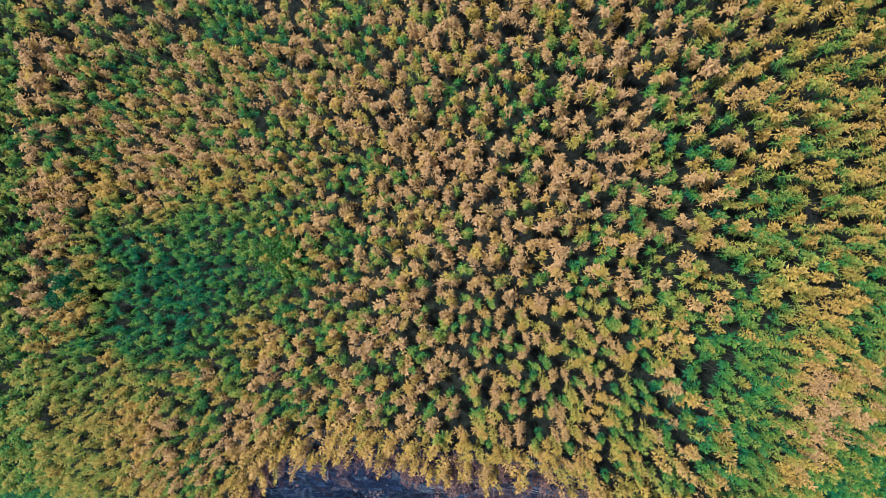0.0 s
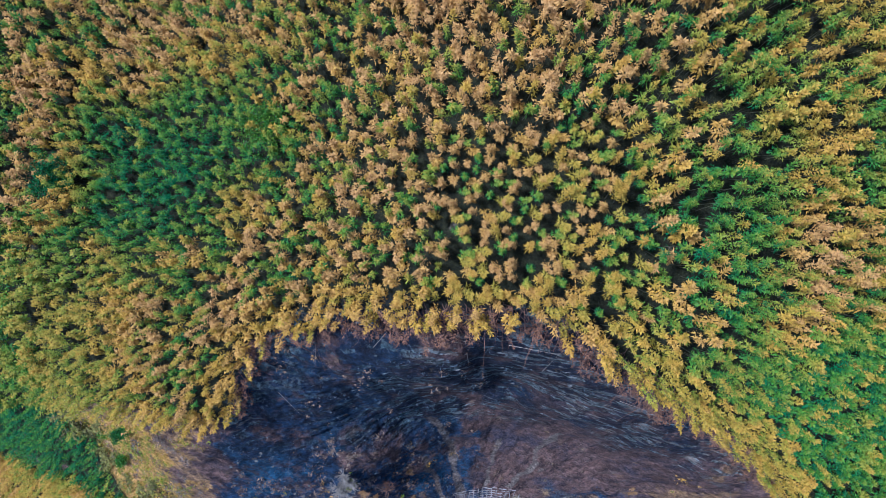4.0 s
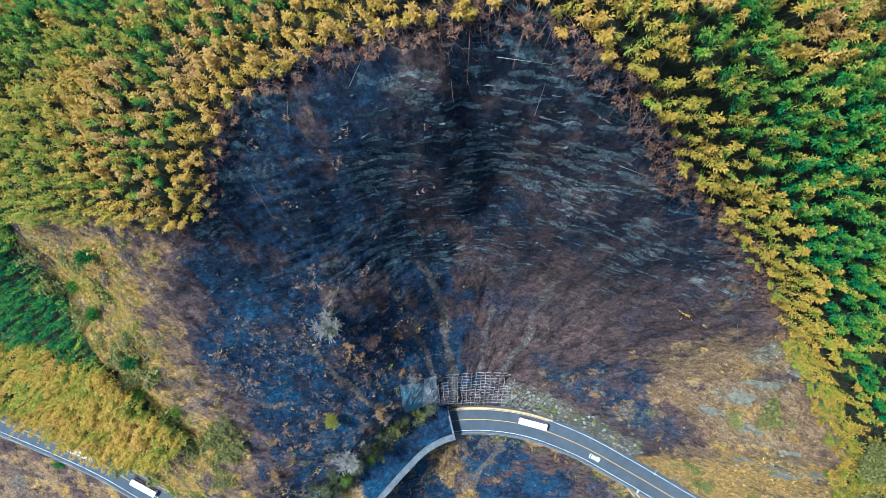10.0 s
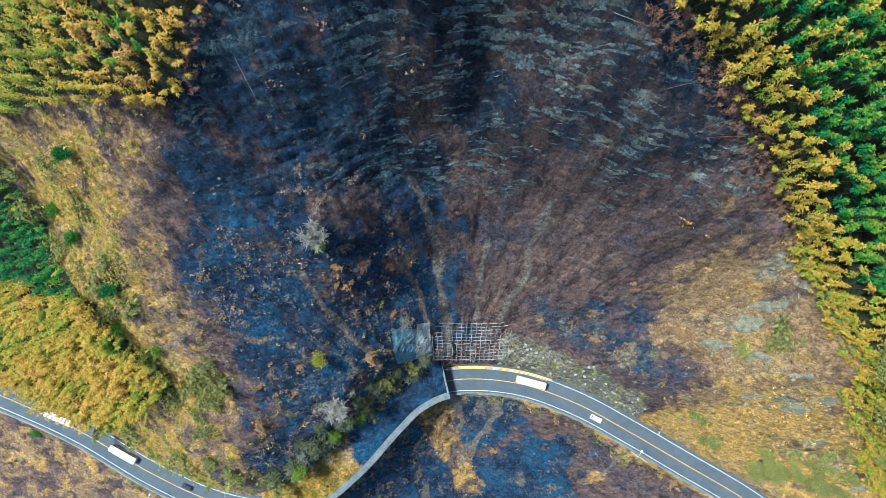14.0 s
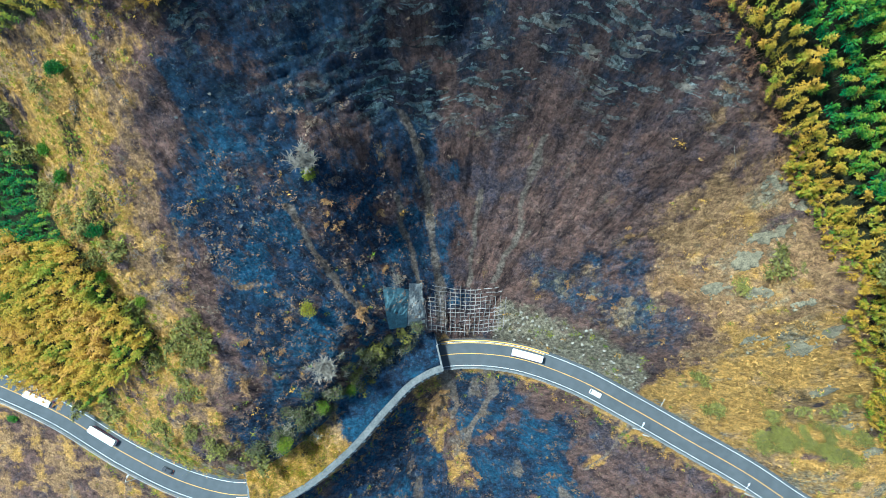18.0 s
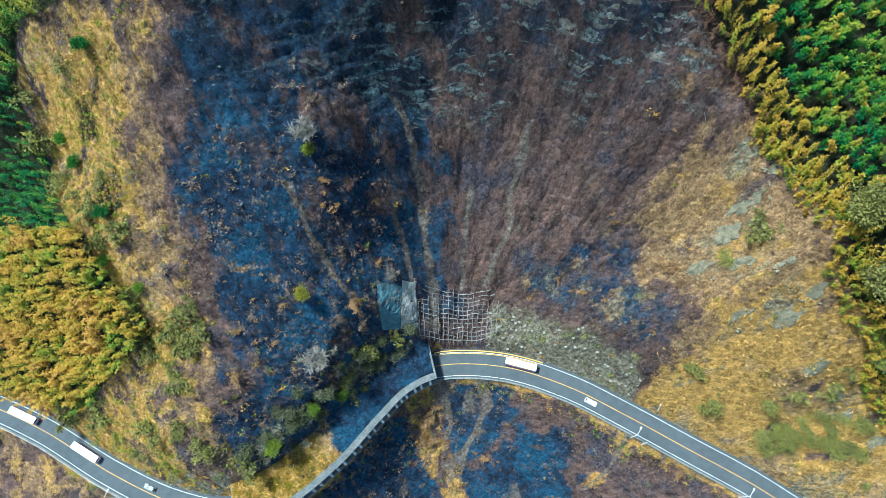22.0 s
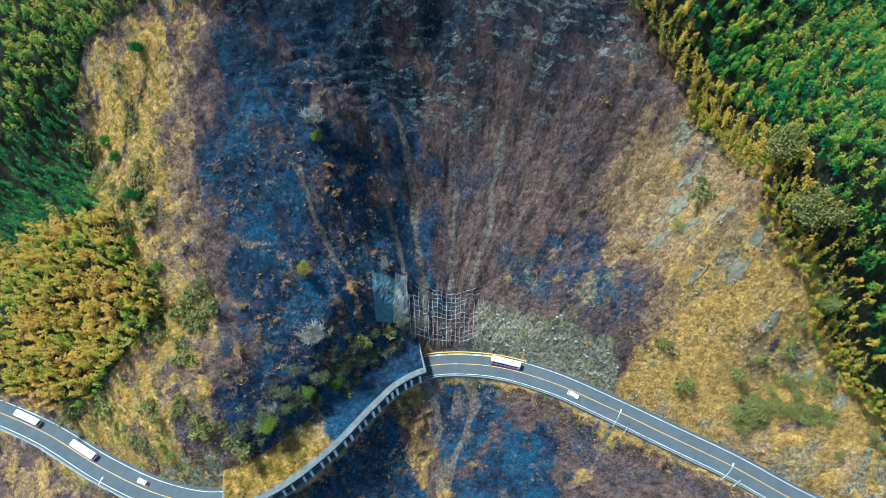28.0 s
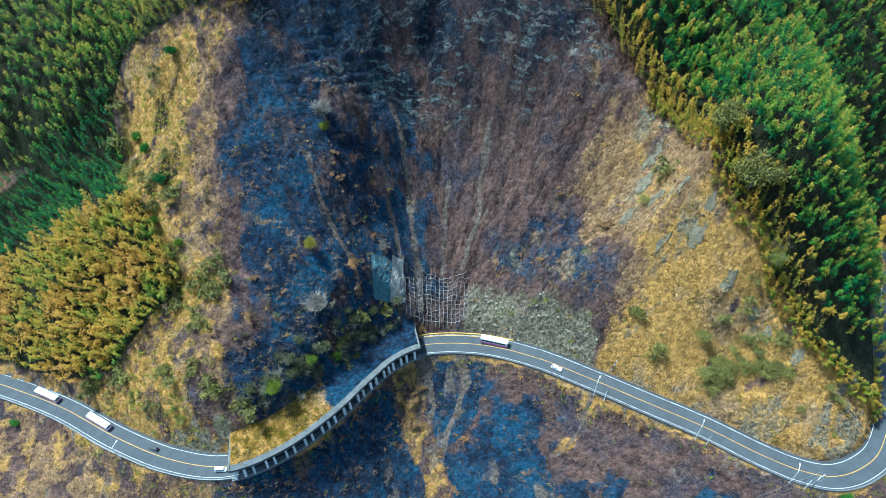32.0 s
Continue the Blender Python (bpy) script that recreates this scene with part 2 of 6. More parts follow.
def ground_parts(x, y):
    """Height of the ground and what covers it, for arrays of places."""
    shape = np.shape(x)
    x, y = np.asarray(x, float).ravel(), np.asarray(y, float).ravel()
    bow = inside(x, y, BURN, 16)
    z = hill(x + 16 * bow * (fbm(x, y, 22, 3, 71) - 0.5), y + 10 * bow * (fbm(x, y, 20, 3, 72) - 0.5))
    burn, rocky = inside(x, y, BURN, 2.5), inside(x, y, ROCKY, 8, 6)
    brown, blue, rubble = inside(x, y, BROWN, 9, 14, 8), inside(x, y, BLUE_PATCH, 8, 6), inside(x, y, RUBBLE, 2.5, 3)
    east, rust_e, char_w, char_l, grass = inside(x, y, TAN_EAST, 7, 8), inside(x, y, RUST_EAST, 12, 9, 10), inside(x, y, CHAR_WEST, 12, 16, 9), inside(x, y, CHAR_LOW, 9, 12), inside(x, y, WEST_GRASS, 8, 5)
    wood = np.maximum(inside(x, y, TOP_WOOD, 1.5, 1.5), np.maximum(inside(x, y, WEST_CLUMP, 1.5, 2), inside(x, y, WEST_RAVINE, 2, 3)))
    bare = np.clip(1 - wood, 0, 1)
    strip = np.maximum.reduce([inside(x, y, p, 2, 3) for p in TAN_STRIPS])
    stony = np.maximum.reduce([inside(x, y, p, 2, 3) * (0.52 if 80 < p[0][0] < 135 else 0.9) for p in STONY])
    stony = np.maximum(stony * smooth(0.25, 0.5, fbm(x, y, 6, 3, 36)), np.maximum(0.95 * rubble * (0.72 + 0.28 * smooth(0.38, 0.56, fbm(x, y, 7, 4, 45))), np.maximum(0.34 * blue * smooth(0.36, 0.56, fbm(x, y, 6, 4, 48)) + 0.40 * rust_e * smooth(0.58, 0.70, fbm(x * 0.8, y * 1.2, 8, 4, 33)), 0.5 * east * (x < 150) * smooth(0.60, 0.70, fbm(x * 0.8, y * 1.5, 9, 4, 29)))))
    # gully streaks run down towards the mouth of the bowl
    ang, rad = np.arctan2(y + 158, x - 10), np.hypot(x - 10, y + 158)
    streak = 0.40 * vnoise(ang * 13 + 0.02 * rad, rad / 30, 41) + 0.34 * np.abs(2 * vnoise(ang * 30, rad / 24, 42) - 1) + 0.26 * np.abs(2 * vnoise(ang * 64, rad / 15, 43) - 1)
    # strata: broken ledges that dip to the sides of the bowl
    warp = 4 * (fbm(x, y, 34, 3, 5) - 0.5) + 1.6 * (fbm(x, y, 6, 2, 6) - 0.5)
    layer = (0.4 * z + 0.6 * y - 0.22 * np.minimum(0, x + 5) + 0.20 * np.maximum(0, x - 30) + warp) / 3.0
    rise = layer - np.floor(layer)
    rock_amp = np.clip(rocky, 0, 1) * (0.2 + 0.8 * smooth(0.3, 0.6, fbm(x, y, 16, 3, 9))) * bare
    bed = 2.4 * (vnoise(layer / 1.6, x / 21 + y / 30, 14) - 0.5) + (0.5 - rise) * (0.5 + 1.5 * vnoise(x / 8 + 3 * np.floor(layer), y / 12, 15)) + 0.7 * (vnoise(layer / 0.3, x / 3, 16) - 0.5)
    z = z + 1.3 * rock_amp * bed
    z = z + bare * (4.0 * (fbm(x, y, 24, 4, 10) - 0.5) + 3.0 * (fbm(x, y, 6, 4, 11) - 0.5) - 1.5 * np.abs(vnoise(x / 3.4, y / 2.8, 17) - 0.5) - 0.9 * np.abs(vnoise(x / 1.9, y / 1.7, 18) - 0.5) + 0.6 * vnoise(x / 0.9, y / 0.9, 19) ** 4) + bare * burn * (1.6 + 2.6 * brown) * (streak - 0.5)
    z = z + 2.0 * (1 - bare) * (fbm(x, y, 30, 2, 12) - 0.5)
    # the road bench
    k, d = road_at(x, y)
    zr = LINE_Z[k]
    up, down = np.maximum(0, d - HALF - 0.9), np.maximum(0, -d - HALF - 0.7)
    shed = (k >= SHED_A) & (k <= SHED_B) & (d > HALF) & (d < 30)
    low = np.where(d > 0, np.where(shed, zr - 0.3 + np.clip((d - HALF - 0.9) * 4, 0, 6.9), np.where(d < 14, zr - 0.3, -1e9)), zr - 0.3 - 1.5 * down)
    high = np.where(d > 0, zr - 0.3 + 2.4 * up, np.where(d > -16, zr - 0.3 - 0.25 * down, 1e9))
    high = np.where(shed, np.maximum(high, low), high)
    z = np.where(np.abs(d) < 45, np.clip(z, low, high), z)
    verge = smooth(np.where(d > 0, 11, 8.5), 5, np.abs(d)) * (1 - shed)
    path = np.zeros(len(x))
    for line, wide in CHUTES:
        ys_, xs_ = [p[1] for p in line], [p[0] for p in line]
        off = np.abs(x - np.interp(y, ys_, xs_) - 4.0 * (fbm(x, y, 7, 3, 73) - 0.5))
        path = np.maximum(path, (0.95 if wide == 1.6 else 0.8) * smooth(wide + 0.8, 0.3 * wide, off) * (y > ys_[0]) * (y < ys_[-1]))
    west_side = smooth(-50, -78, x + 26 * (fbm(x, y, 22, 4, 49) - 0.5))
    tan = np.clip(0.6 * strip * smooth(0.42, 0.58, fbm(x, y, 6, 3, 37)) + east * smooth(0.15, 0.36, fbm(x, y, 9, 3, 38)) + 0.45 * rust_e * smooth(0.47, 0.62, fbm(x, y, 5, 4, 39)) + 0.5 * (1 - burn) * bare * west_side * smooth(0.46, 0.6, fbm(x, y, 5, 4, 46)) + grass * (0.35 + 0.6 * smooth(0.38, 0.58, fbm(x, y, 12, 3, 21))) + verge * (1 - burn) * smooth(0.3, 0.6, fbm(x, y, 10, 3, 22)), 0, 1) * (1 - 0.9 * rubble)
    char = np.clip(np.maximum.reduce([char_w * (0.5 + 0.5 * smooth(0.38, 0.58, fbm(x, y, 11, 4, 23) + 0.05 * char_w)), char_l * smooth(0, 0.21, fbm(x, y, 12, 4, 24) - 0.10 - 0.45 * smooth(54, 72, x)), blue * 0.66 * smooth(0.22, 0.48, fbm(x, y, 9, 3, 25)),
                                      burn * (1 - brown) * (1 - east) * (1 - rust_e) * (0.85 - 0.45 * smooth(8, 30, x)) * smooth(0.4, 0.62, fbm(x, y, 14, 4, 26)), rocky * (0.85 - 0.38 * smooth(8, 30, x)) * smooth(0.36, 0.56, fbm(x, y, 11, 4, 27))]), 0, 1) * (1 - rubble) * (1 - 0.8 * strip)
    rim_soot_shade = burn * smooth(0.97, 0.62, bow) * smooth(-84, -66, y)   # scorched ground plus the wood's shade painted in, blackest right under its rim
    char = np.maximum(char, rim_soot_shade)
    rock = np.clip(rocky * (1 - 0.6 * char_w) * (0.6 + 0.4 * smooth(0.35, 0.6, fbm(x, y, 20, 3, 28))) * bare + 0.5 * rim_soot_shade + 0.06 * burn * bare + 0.5 * (up > 0) * (up < 2.5) * (d < 30) * (1 - burn), 0, 1)
    dust = np.clip(path + burn * smooth(0.55, 0.85, streak) * brown * 0.45 + 0.5 * (np.abs(d) < HALF + 1.5) + (y < -150) * smooth(0.64, 0.76, fbm(x, y * 0.4, 9, 3, 30)) * (d < -6) * 0.6, 0, 1)
    # under the woods this cover is near black, with the canopy's shade in it
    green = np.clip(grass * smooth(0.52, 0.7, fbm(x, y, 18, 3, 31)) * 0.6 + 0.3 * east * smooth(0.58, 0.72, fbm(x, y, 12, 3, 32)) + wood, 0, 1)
    ash = 0.45 + 0.55 * smooth(-70, -100, y)
    rust = np.clip(rust_e * smooth(0.22, 0.42, fbm(x, y, 8, 3, 34)) + 0.42 * blue * smooth(0.46, 0.6, fbm(x, y, 5, 3, 47)) + 0.62 * brown * smooth(62, 88, x) * smooth(0.4, 0.6, fbm(x, y, 9, 3, 35)) + 0.7 * (1 - burn) * bare * west_side * (1 - grass) * smooth(0.36, 0.56, fbm(x, y, 6, 3, 40)) + 0.35 * char_w * smooth(-100, -125, y) * smooth(0.55, 0.66, fbm(x, y, 7, 4, 44)), 0, 1)
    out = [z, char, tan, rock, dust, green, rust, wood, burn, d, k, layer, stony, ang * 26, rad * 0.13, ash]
    return [np.asarray(v).reshape(shape) for v in out]


def ground_z(x, y):
    return ground_parts(np.atleast_1d(x), np.atleast_1d(y))[0]


# ---- materials ----
def material(name):
    m = bpy.data.materials.new(name)
    m.use_nodes = True
    return m, m.node_tree.nodes, m.node_tree.links, m.node_tree.nodes["Principled BSDF"]


def mottled(name, dark, light, scale, rough=0.85, bump=0.3, metal=0.0, fine=6.0):
    """A surface of two tones with stains, grain and relief."""
    m, n, l, b = material(name)
    co = n.new("ShaderNodeTexCoord")
    info = n.new("ShaderNodeObjectInfo")
    coarse, grain, mix = n.new("ShaderNodeTexNoise"), n.new("ShaderNodeTexNoise"), n.new("ShaderNodeMix")
    coarse.inputs["Scale"].default_value, grain.inputs["Scale"].default_value = scale, scale * fine
    coarse.inputs["Detail"].default_value = 5
    add, ramp = n.new("ShaderNodeMath"), n.new("ShaderNodeMapRange")
    add.operation = "ADD"
    for t in (coarse, grain):
        l.new(co.outputs["Object"], t.inputs["Vector"])
    l.new(coarse.outputs["Fac"], add.inputs[0])
    l.new(grain.outputs["Fac"], add.inputs[1])
    ramp.inputs["From Min"].default_value, ramp.inputs["From Max"].default_value = 0.7, 1.3
    l.new(add.outputs[0], ramp.inputs["Value"])
    mix.data_type = "RGBA"
    mix.inputs["A"].default_value, mix.inputs["B"].default_value = (*dark, 1), (*light, 1)
    l.new(ramp.outputs[0], mix.inputs["Factor"])
    hsv, span = n.new("ShaderNodeHueSaturation"), n.new("ShaderNodeMapRange")
    span.inputs["To Min"].default_value, span.inputs["To Max"].default_value = 0.82, 1.18
    l.new(info.outputs["Random"], span.inputs["Value"])
    l.new(span.outputs[0], hsv.inputs["Value"])
    l.new(mix.outputs["Result"], hsv.inputs["Color"])
    l.new(hsv.outputs[0], b.inputs["Base Color"])
    b.inputs["Roughness"].default_value, b.inputs["Metallic"].default_value = rough, metal
    if bump:
        bm_ = n.new("ShaderNodeBump")
        bm_.inputs["Strength"].default_value, bm_.inputs["Distance"].default_value = bump, 0.1
        l.new(add.outputs[0], bm_.inputs["Height"])
        l.new(bm_.outputs[0], b.inputs["Normal"])
    return m


def ground_material():
    m, n, l, b = material("hillside_soil")
    co, lie = n.new("ShaderNodeTexCoord"), n.new("ShaderNodeMapping")
    lie.inputs["Scale"].default_value = (1, 1, 0.5)
    l.new(co.outputs["Object"], lie.inputs["Vector"])
    za, zb = n.new("ShaderNodeAttribute"), n.new("ShaderNodeAttribute")
    za.attribute_name, zb.attribute_name = "cover_a", "cover_b"
    sa, sb = n.new("ShaderNodeSeparateColor"), n.new("ShaderNodeSeparateColor")
    l.new(za.outputs["Color"], sa.inputs[0])
    l.new(zb.outputs["Color"], sb.inputs[0])

    def tex(scale, detail=6, rough=0.65):
        t = n.new("ShaderNodeTexNoise")
        t.inputs["Scale"].default_value, t.inputs["Detail"].default_value, t.inputs["Roughness"].default_value = scale, detail, rough
        l.new(lie.outputs[0], t.inputs["Vector"])
        return t.outputs["Fac"]

    def span(v, a, c):
        r = n.new("ShaderNodeMapRange")
        r.inputs["From Min"].default_value, r.inputs["From Max"].default_value = a, c
        l.new(v, r.inputs["Value"])
        return r.outputs[0]

    def blend(f, a, c):
        x = n.new("ShaderNodeMix")
        x.data_type = "RGBA"
        for sock, v in (("Factor", f), ("A", a), ("B", c)):
            if isinstance(v, tuple):
                x.inputs[sock].default_value = (*v, 1)
            else:
                l.new(v, x.inputs[sock])
        return x.outputs["Result"]

    big, mid, fine, speck = tex(0.06, 8, 0.7), tex(0.33, 8, 0.72), tex(1.1, 8, 0.78), tex(2.6, 5, 0.8)

    rag = n.new("ShaderNodeTexNoise")
    rag.inputs["Scale"].default_value, rag.inputs["Detail"].default_value, rag.inputs["Roughness"].default_value = 0.16, 10, 0.78
    l.new(lie.outputs[0], rag.inputs["Vector"])
    ragged = span(rag.outputs["Fac"], 0.30, 0.70)

    def edged(v, by=0.5):
        """Breaks the rim of a cover with noise of many sizes."""
        a = n.new("ShaderNodeMath")
        a.operation = "MULTIPLY_ADD"
        l.new(ragged, a.inputs[0])
        a.inputs[1].default_value = by * 2
        s = n.new("ShaderNodeMath")
        s.operation = "SUBTRACT"
        l.new(v, a.inputs[2])
        l.new(a.outputs[0], s.inputs[0])
        s.inputs[1].default_value = by
        return span(s.outputs[0], 0.30, 0.70)

    flow = n.new("ShaderNodeAttribute")
    flow.attribute_name = "flow"
    stria = n.new("ShaderNodeTexNoise")
    stria.inputs["Scale"].default_value, stria.inputs["Detail"].default_value, stria.inputs["Roughness"].default_value = 0.8, 9, 0.72
    l.new(flow.outputs["Vector"], stria.inputs["Vector"])
    stria = stria.outputs["Fac"]
    soil = blend(span(stria, 0.40, 0.60), (0.030, 0.018, 0.019), (0.235, 0.134, 0.104))
    soil = blend(span(mid, 0.44, 0.62), soil, blend(span(fine, 0.40, 0.60), (0.056, 0.037, 0.038), (0.235, 0.148, 0.120)))
    soil = blend(span(big, 0.50, 0.62), soil, blend(span(fine, 0.42, 0.58), (0.026, 0.026, 0.042), (0.125, 0.096, 0.108)))
    soil = blend(span(speck, 0.58, 0.66), soil, (0.24, 0.17, 0.12))
    soil = blend(span(fine, 0.58, 0.64), soil, (0.032, 0.027, 0.032))
    char = blend(span(mid, 0.42, 0.58), (0.010, 0.017, 0.036), (0.024, 0.054, 0.108))
    ashy = n.new("ShaderNodeMath")
    ashy.operation = "MULTIPLY"
    l.new(span(big, 0.48, 0.58), ashy.inputs[0])
    l.new(zb.outputs["Alpha"], ashy.inputs[1])
    char = blend(ashy.outputs[0], char, blend(span(fine, 0.40, 0.60), (0.013, 0.048, 0.100), (0.036, 0.112, 0.188)))
    gate = n.new("ShaderNodeMath")
    gate.operation = "MULTIPLY"
    l.new(span(fine, 0.57, 0.64), gate.inputs[0])
    l.new(span(zb.outputs["Alpha"], -0.4, 1.0), gate.inputs[1])
    char = blend(gate.outputs[0], char, (0.060, 0.112, 0.175))
    char = blend(span(stria, 0.54, 0.64), char, (0.070, 0.052, 0.056))
    char = blend(span(speck, 0.60, 0.67), char, (0.150, 0.130, 0.110))
    grass = blend(span(fine, 0.40, 0.60), (0.40, 0.215, 0.050), (0.74, 0.425, 0.115))
    grass = blend(span(mid, 0.46, 0.58), grass, blend(span(speck, 0.42, 0.58), (0.34, 0.190, 0.052), (0.64, 0.375, 0.110)))
    grass = blend(span(big, 0.52, 0.62), grass, blend(span(fine, 0.40, 0.60), (0.26, 0.155, 0.075), (0.56, 0.36, 0.180)))
    # thin beds of rock, broken along their length
    la, xyz, put = n.new("ShaderNodeAttribute"), n.new("ShaderNodeSeparateXYZ"), n.new("ShaderNodeCombineXYZ")
    la.attribute_name = "layer"
    l.new(co.outputs["Object"], xyz.inputs[0])
    for src, k, dst in ((xyz.outputs["X"], 0.16, "X"), (xyz.outputs["Y"], 0.10, "Y"), (la.outputs["Fac"], 2.0, "Z")):
        g = n.new("ShaderNodeMath")
        g.operation = "MULTIPLY"
        l.new(src, g.inputs[0])
        g.inputs[1].default_value = k
        l.new(g.outputs[0], put.inputs[dst])
    beds = n.new("ShaderNodeTexNoise")
    beds.inputs["Scale"].default_value, beds.inputs["Detail"].default_value, beds.inputs["Roughness"].default_value = 0.5, 4, 0.55
    beds.inputs["Distortion"].default_value = 0.3
    l.new(put.outputs[0], beds.inputs["Vector"])
    bed = beds.outputs["Fac"]
    # flakes of rock along the beds, each of its own tone
    flakes = []
    for scale in (0.8, 2.1):
        vo = n.new("ShaderNodeTexVoronoi")
        vo.inputs["Scale"].default_value = scale
        wob = n.new("ShaderNodeVectorMath")
        wob.operation = "MULTIPLY_ADD"
        l.new(rag.outputs["Color"], wob.inputs[0])
        wob.inputs[1].default_value = (0.7, 0.7, 0.9)
        l.new(put.outputs[0], wob.inputs[2])
        l.new(wob.outputs[0], vo.inputs["Vector"])
        se = n.new("ShaderNodeSeparateColor")
        l.new(vo.outputs["Color"], se.inputs[0])
        flakes.append(se)
    pile = n.new("ShaderNodeMath")
    pile.operation = "MULTIPLY_ADD"
    l.new(flakes[0].outputs["Red"], pile.inputs[0])
    pile.inputs[1].default_value = 1.1
    l.new(flakes[1].outputs["Red"], pile.inputs[2])
    flaky = span(pile.outputs[0], 1.22, 1.34)
    rock = blend(span(fine, 0.40, 0.60), (0.040, 0.046, 0.048), (0.340, 0.340, 0.305))
    rock = blend(span(flakes[1].outputs["Green"], 0.35, 0.65), rock, blend(span(bed, 0.45, 0.60), (0.040, 0.030, 0.030), (0.31, 0.250, 0.195)))
    sooted = n.new("ShaderNodeMath")
    sooted.operation = "MULTIPLY"
    l.new(sa.outputs["Red"], sooted.inputs[0])
    sooted.inputs[1].default_value = 0.9
    rock = blend(sooted.outputs[0], rock, blend(span(fine, 0.40, 0.60), (0.010, 0.020, 0.030), (0.070, 0.145, 0.175)))
    rusty = blend(span(fine, 0.40, 0.60), (0.195, 0.115, 0.058), (0.54, 0.325, 0.150))
    rusty = blend(span(mid, 0.47, 0.60), rusty, blend(span(speck, 0.42, 0.58), (0.145, 0.086, 0.050), (0.45, 0.255, 0.115)))
    # green patches and wood floor, near black with shade under the bamboo painted in
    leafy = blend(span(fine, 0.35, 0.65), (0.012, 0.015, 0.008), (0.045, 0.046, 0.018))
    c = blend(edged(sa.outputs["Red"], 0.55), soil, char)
    c = blend(edged(sb.outputs["Blue"], 0.6), c, rusty)
    c = blend(edged(sa.outputs["Green"], 0.6), c, grass)
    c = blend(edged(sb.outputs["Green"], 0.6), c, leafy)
    c = blend(edged(sb.outputs["Red"], 0.5), c, blend(span(fine, 0.40, 0.60), (0.11, 0.085, 0.07), (0.27, 0.215, 0.17)))
    # near-black soot on burnt beds; also carries the shade painted under the rim
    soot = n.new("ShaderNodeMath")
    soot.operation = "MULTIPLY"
    soot_shade = n.new("ShaderNodeMath")
    soot_shade.operation = "MULTIPLY"
    l.new(sa.outputs["Blue"], soot_shade.inputs[0])
    l.new(span(sa.outputs["Red"], -0.25, 0.75), soot_shade.inputs[1])
    l.new(soot_shade.outputs[0], soot.inputs[0])
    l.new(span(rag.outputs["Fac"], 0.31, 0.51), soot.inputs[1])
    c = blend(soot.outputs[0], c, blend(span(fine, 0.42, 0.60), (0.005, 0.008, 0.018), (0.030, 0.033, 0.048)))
    sharp = n.new("ShaderNodeMath")
    sharp.operation = "MULTIPLY"
    l.new(sa.outputs["Blue"], sharp.inputs[0])
    l.new(flaky, sharp.inputs[1])
    crack = n.new("ShaderNodeMath")
    crack.operation = "MULTIPLY"
    l.new(sharp.outputs[0], crack.inputs[0])
    l.new(span(fine, 0.34, 0.46), crack.inputs[1])
    c = blend(edged(crack.outputs[0], 0.18), c, rock)
    c = blend(edged(za.outputs["Alpha"], 0.5), c, blend(span(fine, 0.40, 0.60), (0.110, 0.092, 0.064), (0.38, 0.320, 0.215)))
    # broken stones and clods, each of its own tone
    drift = n.new("ShaderNodeVectorMath")
    drift.operation = "MULTIPLY_ADD"
    l.new(rag.outputs["Color"], drift.inputs[0])
    drift.inputs[1].default_value = (1.6, 1.6, 1.6)
    stretch = n.new("ShaderNodeVectorMath")
    stretch.operation = "MULTIPLY"
    l.new(lie.outputs[0], stretch.inputs[0])
    stretch.inputs[1].default_value = (0.7, 0.9, 1.1)
    l.new(stretch.outputs[0], drift.inputs[2])
    clod, tone = [], []
    for scale in (0.75, 2.1):
        vo = n.new("ShaderNodeTexVoronoi")
        vo.inputs["Scale"].default_value = scale
        l.new(drift.outputs[0], vo.inputs["Vector"])
        se = n.new("ShaderNodeSeparateColor")
        l.new(vo.outputs["Color"], se.inputs[0])
        tone.append(se.outputs["Red"])
        clod.append(vo.outputs["Distance"])
    both = n.new("ShaderNodeMath")
    both.operation = "ADD"
    l.new(tone[0], both.inputs[0])
    l.new(tone[1], both.inputs[1])
    worth, hsv = n.new("ShaderNodeMapRange"), n.new("ShaderNodeHueSaturation")
    for sock, v in (("From Min", 0.2), ("From Max", 1.8), ("To Min", 0.58), ("To Max", 1.42)):
        worth.inputs[sock].default_value = v
    l.new(both.outputs[0], worth.inputs["Value"])
    l.new(worth.outputs[0], hsv.inputs["Value"])
    l.new(c, hsv.inputs["Color"])
    l.new(hsv.outputs[0], b.inputs["Base Color"])
    b.inputs["Roughness"].default_value = 0.95
    b.inputs["Specular IOR Level"].default_value = 0.17
    bump = n.new("ShaderNodeBump")
    bump.inputs["Strength"].default_value, bump.inputs["Distance"].default_value = 1.0, 2.2
    add = n.new("ShaderNodeMath")
    add.operation = "ADD"
    l.new(fine, add.inputs[0])
    l.new(mid, add.inputs[1])
    more = n.new("ShaderNodeMath")
    more.operation = "MULTIPLY_ADD"
    ledge = n.new("ShaderNodeMath")
    ledge.operation = "MULTIPLY"
    l.new(pile.outputs[0], ledge.inputs[0])
    l.new(sa.outputs["Blue"], ledge.inputs[1])
    l.new(ledge.outputs[0], more.inputs[0])
    more.inputs[1].default_value = 0.7
    l.new(add.outputs[0], more.inputs[2])
    lumps = n.new("ShaderNodeMath")
    lumps.operation = "MULTIPLY_ADD"
    l.new(clod[0], lumps.inputs[0])
    lumps.inputs[1].default_value = -0.35
    l.new(more.outputs[0], lumps.inputs[2])
    l.new(lumps.outputs[0], bump.inputs["Height"])
    l.new(bump.outputs[0], b.inputs["Normal"])
    return m


